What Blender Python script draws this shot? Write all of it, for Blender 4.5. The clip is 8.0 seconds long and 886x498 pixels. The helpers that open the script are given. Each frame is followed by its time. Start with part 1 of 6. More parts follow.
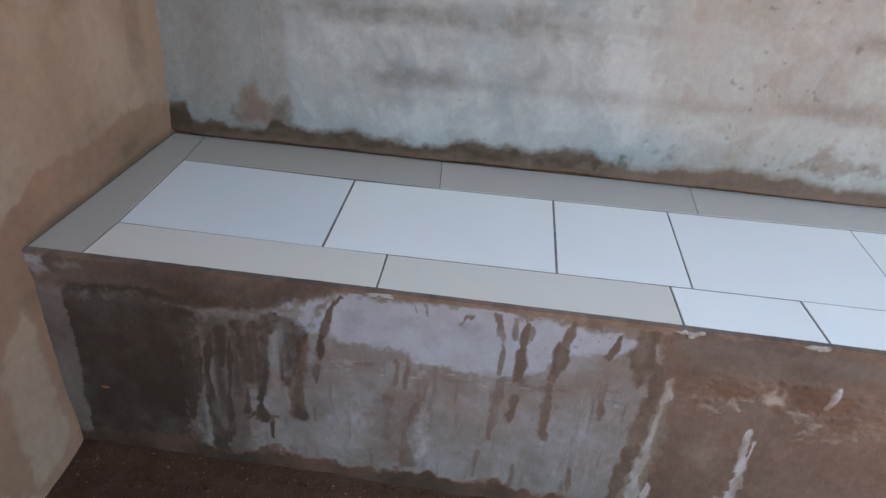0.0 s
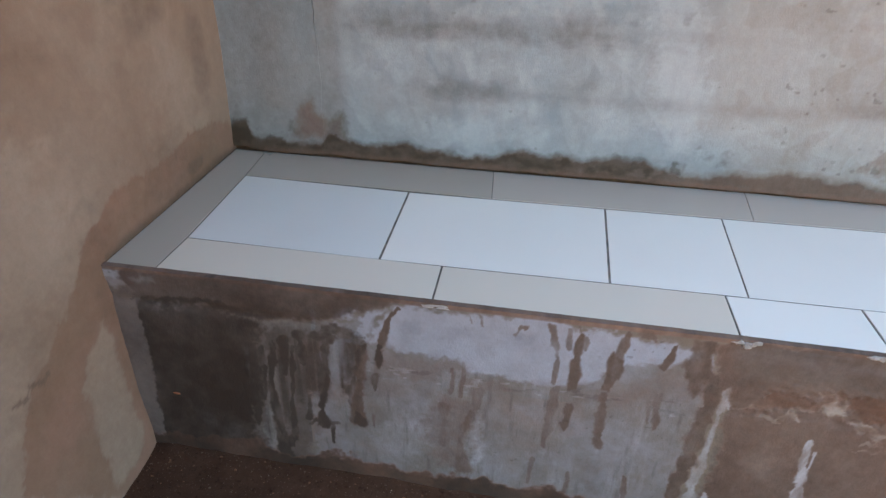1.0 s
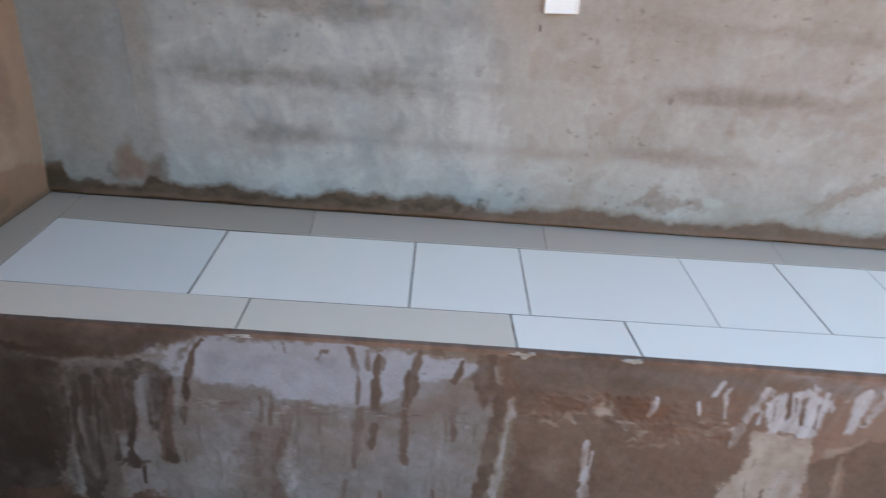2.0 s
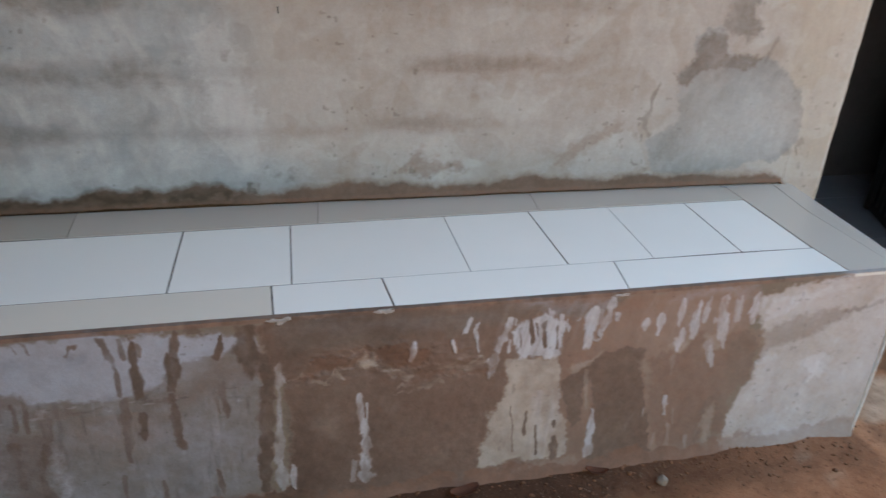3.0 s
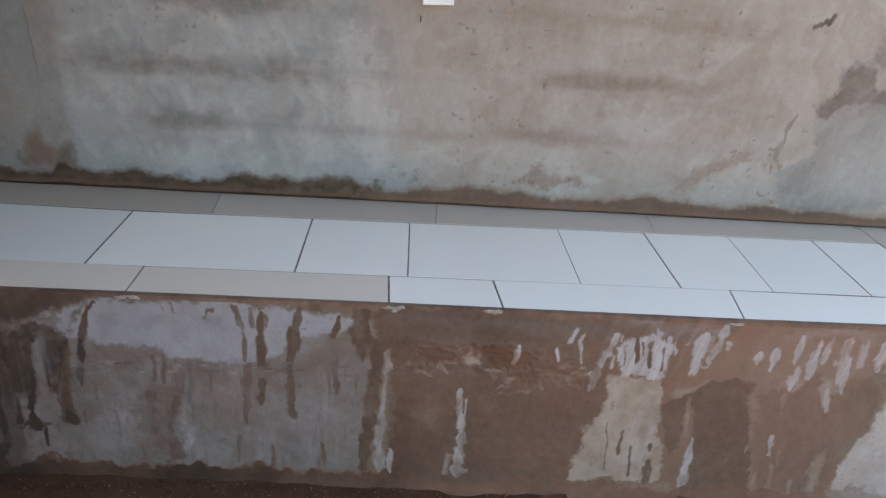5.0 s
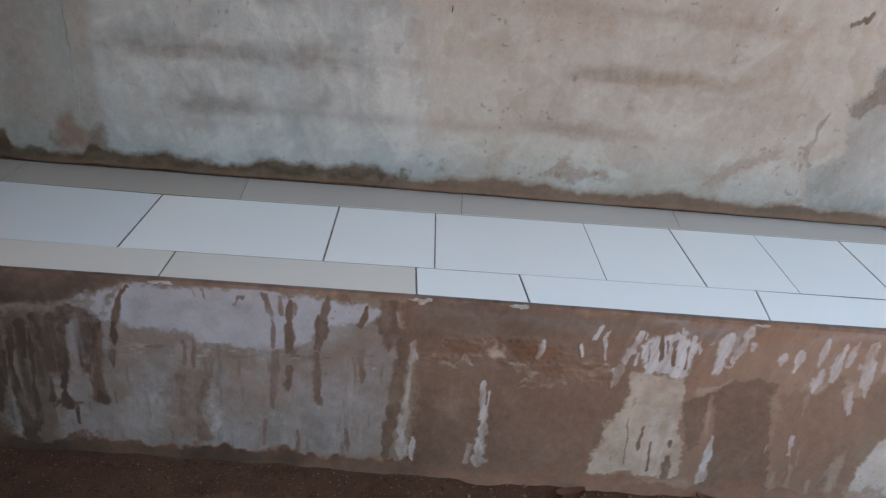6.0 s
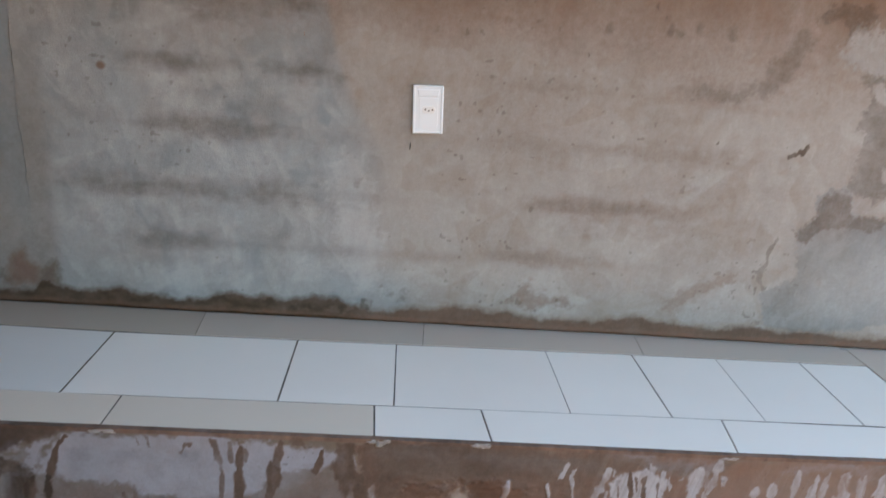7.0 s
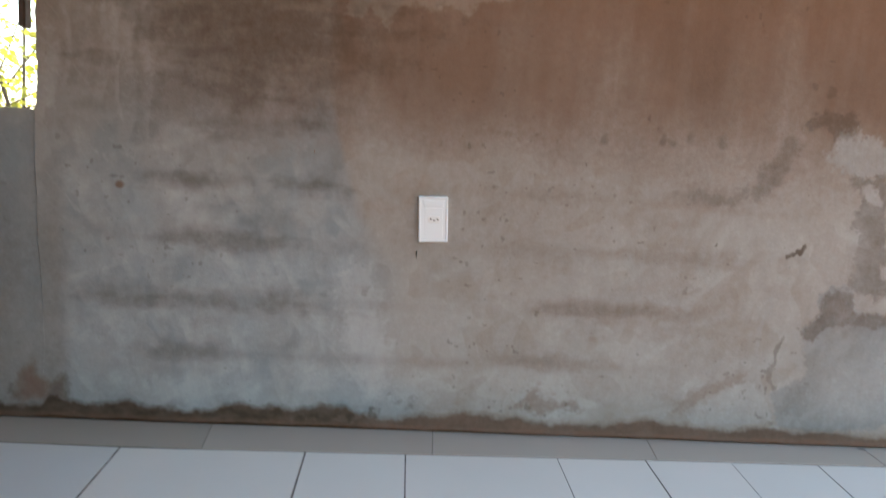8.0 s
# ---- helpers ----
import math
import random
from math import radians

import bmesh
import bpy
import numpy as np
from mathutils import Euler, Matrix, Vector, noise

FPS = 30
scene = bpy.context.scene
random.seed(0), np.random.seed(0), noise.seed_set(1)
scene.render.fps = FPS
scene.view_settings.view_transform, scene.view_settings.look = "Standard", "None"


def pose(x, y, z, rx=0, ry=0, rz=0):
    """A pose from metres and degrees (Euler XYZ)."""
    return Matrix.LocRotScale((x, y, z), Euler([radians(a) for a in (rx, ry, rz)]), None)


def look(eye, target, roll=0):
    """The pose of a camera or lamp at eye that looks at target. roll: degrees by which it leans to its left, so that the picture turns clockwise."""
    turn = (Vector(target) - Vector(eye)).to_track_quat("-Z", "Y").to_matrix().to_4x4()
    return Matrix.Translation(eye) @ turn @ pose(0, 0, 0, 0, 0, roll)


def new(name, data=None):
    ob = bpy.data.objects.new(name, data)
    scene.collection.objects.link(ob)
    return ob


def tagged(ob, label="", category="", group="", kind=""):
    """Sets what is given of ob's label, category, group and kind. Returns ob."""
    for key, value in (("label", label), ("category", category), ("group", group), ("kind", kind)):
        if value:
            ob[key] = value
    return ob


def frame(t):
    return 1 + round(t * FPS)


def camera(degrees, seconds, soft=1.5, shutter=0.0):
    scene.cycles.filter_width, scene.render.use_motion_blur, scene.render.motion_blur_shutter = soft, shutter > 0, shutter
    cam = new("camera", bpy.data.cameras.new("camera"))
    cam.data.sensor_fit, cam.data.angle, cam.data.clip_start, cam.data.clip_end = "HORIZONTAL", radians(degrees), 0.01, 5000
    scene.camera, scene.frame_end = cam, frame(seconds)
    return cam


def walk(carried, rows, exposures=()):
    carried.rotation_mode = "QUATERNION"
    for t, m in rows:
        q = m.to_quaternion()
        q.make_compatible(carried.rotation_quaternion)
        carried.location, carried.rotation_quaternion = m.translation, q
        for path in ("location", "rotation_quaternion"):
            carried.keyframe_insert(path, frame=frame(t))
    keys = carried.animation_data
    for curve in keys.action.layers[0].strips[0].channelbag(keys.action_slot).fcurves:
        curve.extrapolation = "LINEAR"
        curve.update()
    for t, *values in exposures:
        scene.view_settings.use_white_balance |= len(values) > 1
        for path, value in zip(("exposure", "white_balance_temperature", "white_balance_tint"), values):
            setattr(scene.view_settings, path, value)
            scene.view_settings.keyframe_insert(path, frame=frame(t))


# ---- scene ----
cam = camera(66.8, 8.0, soft=1.3, shutter=0.35)
PATH = [
    (0, (0.761, -1.411, 1.082), (0.63, 0.307, 0.067), 4.4),
    (0.5, (0.758, -1.417, 1.1), (0.591, 0.265, 0.032), 2.2),
    (1, (0.753, -1.427, 1.112), (0.478, 0.272, 0.093), 1.3),
    (1.5, (0.781, -1.452, 1.115), (0.617, 0.298, 0.161), 2.8),
    (2, (0.903, -1.503, 1.127), (0.962, 0.295, 0.254), 4.8),
    (2.2, (0.956, -1.518, 1.127), (1.08, 0.278, 0.256), 4.2),
    (3.3, (1.129, -1.633, 1.109), (1.652, 0.098, 0.255), 3.2),
    (3.5, (1.132, -1.641, 1.11), (1.664, 0.087, 0.255), 3.4),
    (4, (1.116, -1.632, 1.105), (1.524, 0.136, 0.264), 3.3),
    (4.5, (1.09, -1.637, 1.105), (1.317, 0.158, 0.252), 4.3),
    (5, (1.075, -1.652, 1.105), (1.232, 0.161, 0.276), 4.8),
    (6.3, (1.038, -1.642, 1.13), (1.16, 0.144, 0.239), 6.0),
    (6.5, (1.059, -1.637, 1.125), (1.17, 0.186, 0.309), 5.3),
    (7, (1.067, -1.621, 1.168), (1.251, 0.288, 0.599), 5.4),
    (7.5, (1.07, -1.635, 1.156), (1.279, 0.302, 0.704), 5.5),
    (8, (1.055, -1.64, 1.193), (1.212, 0.333, 0.906), 4.0),
]
# the phone's automatic exposure: seconds, stops, kelvin
EXPOSURES = [(0.0, 3.46, 6950), (1.5, 3.56, 6780), (2.0, 3.36, 6950), (3.5, 3.04, 7600), (5.0, 3.08, 7380), (6.5, 3.18, 7320), (7.0, 3.05, 7320), (8.0, 2.88, 7380)]
walk(cam, [(t, look(eye, target, roll)) for t, eye, target, roll in PATH],
     exposures=[(t, stops, kelvin, -6) for t, stops, kelvin in EXPOSURES])

# ---------------------------------------------------------------- world and light
world = bpy.data.worlds.new("sky")
scene.world = world
world.use_nodes = True
wn = world.node_tree.nodes
sky = wn.new("ShaderNodeTexSky")
sky.sky_type, sky.sun_disc = "NISHITA", False
SUN_UP, SUN_AZ = 60.0, 8.0            # degrees; azimuth from +y towards +x
sky.sun_elevation, sky.sun_rotation = radians(SUN_UP), radians(SUN_AZ)
sky.dust_density, sky.air_density = 1.5, 1.0
wn["Background"].inputs["Strength"].default_value = 0.15
world.node_tree.links.new(sky.outputs["Color"], wn["Background"].inputs["Color"])
sun = new("sun", bpy.data.lights.new("sun", "SUN"))
sun.data.energy, sun.data.angle, sun.data.color = 4.0, radians(0.5), (1.0, 0.94, 0.85)
sun_dir = Vector((math.sin(radians(SUN_AZ)) * math.cos(radians(SUN_UP)),
                  math.cos(radians(SUN_AZ)) * math.cos(radians(SUN_UP)), math.sin(radians(SUN_UP))))
sun.matrix_world = look(sun_dir * 20, (0, 0, 0))


# ---------------------------------------------------------------- fields: noise, blots and drips on a plane
def vnoise(u, v, seed):
    table = np.random.RandomState(seed).rand(256, 256)
    iu, iv = np.floor(u).astype(int), np.floor(v).astype(int)
    fu, fv = u - iu, v - iv
    fu, fv = fu * fu * (3 - 2 * fu), fv * fv * (3 - 2 * fv)
    a, b = table[iu % 256, iv % 256], table[(iu + 1) % 256, iv % 256]
    c, d = table[iu % 256, (iv + 1) % 256], table[(iu + 1) % 256, (iv + 1) % 256]
    return (a * (1 - fu) + b * fu) * (1 - fv) + (c * (1 - fu) + d * fu) * fv


def fbm(u, v, seed, octaves=4):
    total, weight = 0.0, 0.0
    for k in range(octaves):
        total = total + vnoise(u * 2 ** k + 7.3 * k, v * 2 ** k + 3.1 * k, seed + k) * 0.55 ** k
        weight += 0.55 ** k
    return total / weight - 0.5


def smooth(a, b, v):
    s = np.clip((v - a) / (b - a), 0, 1)
    return s * s * (3 - 2 * s)


def blot(u, v, cu, cv, ru, rv, ragged=0.5, edge=0.25, seed=1, turn=0.0):
    """A stain with a ragged outline, 1 inside and 0 outside."""
    c, s = math.cos(radians(turn)), math.sin(radians(turn))
    du, dv = (u - cu) * c + (v - cv) * s, -(u - cu) * s + (v - cv) * c
    r = np.sqrt((du / ru) ** 2 + (dv / rv) ** 2)
    r = r + ragged * fbm(u * 22, v * 22, seed, 5)
    return 1 - smooth(1 - edge, 1 + edge, r)


def slab(u, v, u0, u1, v0, v1, ragged=0.02, edge=0.012, seed=1, freq=14):
    """A stain with four rough sides."""
    n, m = fbm(u * freq, v * freq, seed, 5) * 2 * ragged, fbm(u * freq, v * freq, seed + 9, 5) * 2 * ragged
    return (smooth(u0 - edge, u0 + edge, u + n) * (1 - smooth(u1 - edge, u1 + edge, u + n))
            * smooth(v0 - edge, v0 + edge, v + m) * (1 - smooth(v1 - edge, v1 + edge, v + m)))


def patch(u, v, outline, ragged=0.006, edge=0.004, seed=1, freq=24):
    """A stain within a rough outline: 1 inside, 0 outside."""
    pts = np.array(outline)
    pad = 4 * (ragged + edge)
    near = (u > pts[:, 0].min() - pad) & (u < pts[:, 0].max() + pad) & (v > pts[:, 1].min() - pad) & (v < pts[:, 1].max() + pad)
    out = np.zeros(u.shape)
    if not near.any():
        return out
    px, py = u[near], v[near]
    qx, qy = px * freq, py * freq
    px = px + 5.5 * ragged * fbm(qx, qy, seed, 6) + 2.5 * ragged * fbm(qx * 5, qy * 5, seed + 4, 3)
    py = py + 5.5 * ragged * fbm(qx, qy, seed + 9, 6) + 2.5 * ragged * fbm(qx * 5, qy * 5, seed + 5, 3)
    dist, inside = np.full(px.shape, 9.0), np.zeros(px.shape, dtype=bool)
    for (ax, ay), (bx, by) in zip(pts, np.roll(pts, -1, axis=0)):
        k = np.clip(((px - ax) * (bx - ax) + (py - ay) * (by - ay)) / ((bx - ax) ** 2 + (by - ay) ** 2 + 1e-12), 0, 1)
        dist = np.minimum(dist, np.hypot(px - ax - k * (bx - ax), py - ay - k * (by - ay)))
        cross = ((ay > py) != (by > py)) & (px < (bx - ax) * (py - ay) / (by - ay + 1e-12) + ax)
        inside ^= cross
    out[near] = smooth(-edge, edge, np.where(inside, dist, -dist))
    return out


def run(u, v, points, widths, seed=1):
    """A run of water or wash along points, as wide as widths say from its start to its end."""
    pts = np.array(points)
    pad = 0.05
    near = (u > pts[:, 0].min() - pad) & (u < pts[:, 0].max() + pad) & (v > pts[:, 1].min() - pad) & (v < pts[:, 1].max() + pad)
    out = np.zeros(u.shape)
    if not near.any():
        return out
    pu, pv = u[near], v[near]
    pu = pu + 0.008 * fbm(pu * 22, pv * 14, seed, 4) + 0.006 * fbm(pu * 120, pv * 40, seed + 2, 4)
    pv = pv + 0.03 * fbm(pu * 70, pv * 14, seed + 5, 4)
    best = np.full(pu.shape, 9.0)
    n = len(pts) - 1
    for i in range(n):
        (ax, ay), (bx, by) = pts[i], pts[i + 1]
        k = np.clip(((pu - ax) * (bx - ax) + (pv - ay) * (by - ay)) / ((bx - ax) ** 2 + (by - ay) ** 2 + 1e-12), 0, 1)
        w = np.interp((i + k) / n, np.linspace(0, 1, len(widths)), widths) * (0.95 + 1.8 * fbm(pv * 45, pu * 20, seed + 7, 3))
        best = np.minimum(best, np.hypot(pu - ax - k * (bx - ax), pv - ay - k * (by - ay)) / np.maximum(w, 5e-4))
    thin = np.clip(0.92 + 1.5 * fbm(pv * 17, pu * 40, seed + 11, 4), 0.25, 1)
    out[near] = (1 - smooth(0.68, 1.22, best)) * thin
    return out


def strokes(u, v, count, area, angle, spread, length, width, seed):
    """Soft marks of the float: short bowed strokes, each fading along its length."""
    rng = np.random.RandomState(seed)
    out = np.zeros(u.shape)
    for k in range(count):
        cu, cv = rng.uniform(area[0], area[1]), rng.uniform(area[2], area[3])
        a, l, w = math.radians(angle + spread * rng.uniform(-1, 1)), length * rng.uniform(0.5, 1.4), width * rng.uniform(0.5, 1.5)
        bow, weight = rng.uniform(-2.5, 2.5), rng.uniform(0.35, 1.0)
        near = (np.abs(u - cu) < l + 3 * w) & (np.abs(v - cv) < l + 3 * w)
        if not near.any():
            continue
        pu, pv = u[near] - cu, v[near] - cv
        s, t = pu * math.cos(a) + pv * math.sin(a), pv * math.cos(a) - pu * math.sin(a)
        t = t + bow * s * s + 0.012 * fbm(u[near] * 20, v[near] * 20, seed + k, 3)
        side = smooth(-w, -0.55 * w, t) * (1 - smooth(-0.2 * w, 1.3 * w, t))
        out[near] = np.maximum(out[near], weight * side * (1 - smooth(0.45, 1.0, np.abs(s) / l)))
    return out


def stain_edge(x):
    """Height of the dark stain along the foot of the wall."""
    return np.interp(x, [0.004, 0.021, 0.04, 0.047, 0.061, 0.093, 0.128, 0.141, 0.187, 0.227, 0.244, 0.255, 0.293, 0.328, 0.381, 0.434, 0.454, 0.528, 0.569, 0.637, 0.651, 0.692, 0.713, 0.748, 0.789, 0.831, 0.859, 0.888, 0.904, 0.93, 0.965, 0.988, 1.011, 1.06, 1.089, 1.132, 1.198, 1.249, 1.308, 1.353, 1.406, 1.46, 1.514, 1.598, 1.644, 1.689, 1.75, 1.774, 1.815, 1.879, 1.944, 1.977, 2.055, 2.104, 2.148, 2.256, 2.353, 2.431, 2.491, 2.522, 2.546, 2.566],
                     [0.546, 0.554, 0.559, 0.53, 0.513, 0.514, 0.517, 0.505, 0.513, 0.514, 0.54, 0.542, 0.522, 0.518, 0.523, 0.529, 0.519, 0.516, 0.508, 0.512, 0.52, 0.531, 0.536, 0.526, 0.534, 0.524, 0.529, 0.531, 0.539, 0.533, 0.535, 0.521, 0.52, 0.509, 0.509, 0.516, 0.523, 0.53, 0.535, 0.525, 0.525, 0.512, 0.511, 0.508, 0.514, 0.526, 0.533, 0.531, 0.52, 0.519, 0.515, 0.508, 0.523, 0.521, 0.51, 0.514, 0.508, 0.509, 0.51, 0.505, 0.495, 0.48])


def most(*fields):
    total = fields[0]
    for f in fields[1:]:
        total = np.maximum(total, f)
    return total


# ---------------------------------------------------------------- mesh helpers
def mesh_from(name, verts, faces, material, smooth_faces=False):
    me = bpy.data.meshes.new(name)
    if isinstance(verts, np.ndarray):
        me.vertices.add(len(verts))
        me.vertices.foreach_set("co", verts.astype(np.float32).ravel())
        me.loops.add(faces.size)
        me.loops.foreach_set("vertex_index", faces.astype(np.int32).ravel())
        me.polygons.add(len(faces))
        me.polygons.foreach_set("loop_start", np.arange(0, faces.size, faces.shape[1], dtype=np.int32))
        me.update(calc_edges=True)
    else:
        me.from_pydata([tuple(map(float, p)) for p in verts], [], [tuple(map(int, f)) for f in faces])
    if smooth_faces:
        me.polygons.foreach_set("use_smooth", [True] * len(me.polygons))
    me.materials.append(material)
    me.update()
    return me


def sheet(name, px, py, pz, material, fields=None, flip=False, skirt=None):
    """A grid of points (2D arrays) as one smooth mesh; fields become point attributes. skirt: an offset by which the rim is folded back."""
    rows, cols = px.shape
    verts = np.stack([px.ravel(), py.ravel(), pz.ravel()], 1)
    idx = np.arange(rows * cols).reshape(rows, cols)
    a, b, c, d = idx[:-1, :-1].ravel(), idx[:-1, 1:].ravel(), idx[1:, 1:].ravel(), idx[1:, :-1].ravel()
    faces = np.stack([a, d, c, b] if flip else [a, b, c, d], 1)
    if skirt is not None:
        rim = np.concatenate([idx[0, :], idx[1:, -1], idx[-1, -2::-1], idx[-2:0:-1, 0]])
        fore = np.arange(len(rim)) + len(verts)
        back = fore + len(rim)
        verts = np.concatenate([verts, verts[rim], verts[rim] + np.array(skirt)])
        n1, n2 = np.roll(fore, -1), np.roll(back, -1)
        ring = np.stack([fore, n1, n2, back] if flip else [fore, back, n2, n1], 1)
        faces = np.concatenate([faces, ring])
    me = mesh_from(name, verts, faces, material, True)
    for key, f in (fields or {}).items():
        at = me.attributes.new(key, "FLOAT", "POINT")
        full = np.zeros(len(verts), dtype=np.float32)
        full[:rows * cols] = f.ravel()
        if skirt is not None:
            full[rows * cols:] = np.tile(f.ravel()[rim], 2)
        at.data.foreach_set("value", full)
    return me


def part(name, data, material, parent=None, label=""):
    """Links a bmesh or mesh as one object under a thing or a part."""
    if isinstance(data, bmesh.types.BMesh):
        me = bpy.data.meshes.new(name)
        data.to_mesh(me)
        data.free()
        me.materials.append(material)
    else:
        me = data
    ob = new(name, me)
    if parent:
        ob.parent = parent
    if label:
        tagged(ob, label)
    return ob


def box_bm(x0, x1, y0, y1, z0, z1, bevel=0.0, segments=2):
    bm = bmesh.new()
    bmesh.ops.create_cube(bm, size=1.0)
    for v in bm.verts:
        v.co = ((x0 + x1) / 2 + v.co.x * (x1 - x0), (y0 + y1) / 2 + v.co.y * (y1 - y0), (z0 + z1) / 2 + v.co.z * (z1 - z0))
    if bevel:
        bmesh.ops.bevel(bm, geom=bm.edges[:], offset=bevel, segments=segments, affect="EDGES", profile=0.6)
    return bm


def prism_bm(corners, z0, z1, bevel=0.0):
    """A slab over a quadrilateral given by its corners in plan, its upper rim softened."""
    bm = bmesh.new()
    lo = [bm.verts.new((x, y, z0)) for x, y in corners]
    hi = [bm.verts.new((x, y, z1)) for x, y in corners]
    n = len(corners)
    bm.faces.new(list(reversed(lo)))
    bm.faces.new(hi)
    for i in range(n):
        bm.faces.new([lo[i], lo[(i + 1) % n], hi[(i + 1) % n], hi[i]])
    bmesh.ops.recalc_face_normals(bm, faces=bm.faces[:])
    if bevel:
        rim = [e for e in bm.edges if all(v.co.z > z1 - 1e-5 for v in e.verts)]
        bmesh.ops.bevel(bm, geom=rim, offset=bevel, segments=2, affect="EDGES", profile=0.6)
    return bm


def lump_bm(x, y, z, rx, ry, rz, seed, detail=2, rough=0.35):
    """A crumb, stone or dab with an uneven surface."""
    bm = bmesh.new()
    bmesh.ops.create_icosphere(bm, subdivisions=detail, radius=1.0)
    off = Vector((seed * 3.7, seed * 1.3, seed * 2.1))
    for v in bm.verts:
        k = 1 + rough * noise.noise(v.co * 1.3 + off) + rough * 0.5 * noise.noise(v.co * 3.1 + off)
        v.co = Vector((x + v.co.x * rx * k, y + v.co.y * ry * k, z + v.co.z * rz * k))
    for f in bm.faces:
        f.smooth = True
    return bm


# ---------------------------------------------------------------- materials
def material(name, rough=0.8, spec=0.3):
    m = bpy.data.materials.new(name)
    m.use_nodes = True
    bsdf = m.node_tree.nodes["Principled BSDF"]
    bsdf.inputs["Roughness"].default_value = rough
    bsdf.inputs["Specular IOR Level"].default_value = spec
    return m, m.node_tree, bsdf


def node(nt, kind, **values):
    n = nt.nodes.new(kind)
    for key, value in values.items():
        n.inputs[key.replace("_", " ")].default_value = value
    return n


def grain(nt, scale, detail=6.0, rough=0.6, stretch=(1, 1, 1)):
    co = nt.nodes.new("ShaderNodeTexCoord")
    mp = nt.nodes.new("ShaderNodeMapping")
    mp.inputs["Scale"].default_value = stretch
    tx = node(nt, "ShaderNodeTexNoise", Scale=scale, Detail=detail, Roughness=rough)
    nt.links.new(co.outputs["Object"], mp.inputs["Vector"])
    nt.links.new(mp.outputs["Vector"], tx.inputs["Vector"])
    return tx.outputs["Fac"]


def ramp(nt, fac, low, high, a=0.0, b=1.0):
    r = nt.nodes.new("ShaderNodeMapRange")
    r.inputs["From Min"].default_value, r.inputs["From Max"].default_value = low, high
    r.inputs["To Min"].default_value, r.inputs["To Max"].default_value = a, b
    nt.links.new(fac, r.inputs["Value"])
    return r.outputs["Result"]


def blend(nt, fac, a, b, kind="MIX"):
    n = nt.nodes.new("ShaderNodeMix")
    n.data_type, n.blend_type = "RGBA", kind
    for slot, value in ((0, fac), (6, a), (7, b)):
        if isinstance(value, (int, float)):
            n.inputs[slot].default_value = value
        elif isinstance(value, tuple):
            n.inputs[slot].default_value = (*value, 1.0)
        else:
            nt.links.new(value, n.inputs[slot])
    return n.outputs[2]


def times(nt, a, b):
    n = nt.nodes.new("ShaderNodeMath")
    n.operation, n.use_clamp = "MULTIPLY", True
    for slot, value in ((0, a), (1, b)):
        if isinstance(value, (int, float)):
            n.inputs[slot].default_value = value
        else:
            nt.links.new(value, n.inputs[slot])
    return n.outputs[0]


def stain(nt, name, fray=None, depth=1.6):
    """A stain field; fray: a grain that breaks up its half-tones and edges."""
    n = nt.nodes.new("ShaderNodeAttribute")
    n.attribute_name = name
    fac = n.outputs["Fac"]
    if fray is None:
        return fac
    inv = nt.nodes.new("ShaderNodeMath")
    inv.operation, inv.inputs[0].default_value = "SUBTRACT", 1.0
    nt.links.new(fac, inv.inputs[1])
    half = times(nt, fac, inv.outputs[0])
    noisy = nt.nodes.new("ShaderNodeMath")
    noisy.operation = "MULTIPLY"
    nt.links.new(half, noisy.inputs[0])
    nt.links.new(ramp(nt, fray, 0.28, 0.72, -2.0 * depth, 2.0 * depth), noisy.inputs[1])
    total = nt.nodes.new("ShaderNodeMath")
    total.operation, total.use_clamp = "ADD", True
    nt.links.new(fac, total.inputs[0])
    nt.links.new(noisy.outputs[0], total.inputs[1])
    return total.outputs[0]


def bump(nt, bsdf, height, strength, distance):
    n = node(nt, "ShaderNodeBump", Strength=strength, Distance=distance)
    nt.links.new(height, n.inputs["Height"])
    nt.links.new(n.outputs["Normal"], bsdf.inputs["Normal"])


WASH, RUST = (0.335, 0.352, 0.42), (0.25, 0.136, 0.095)


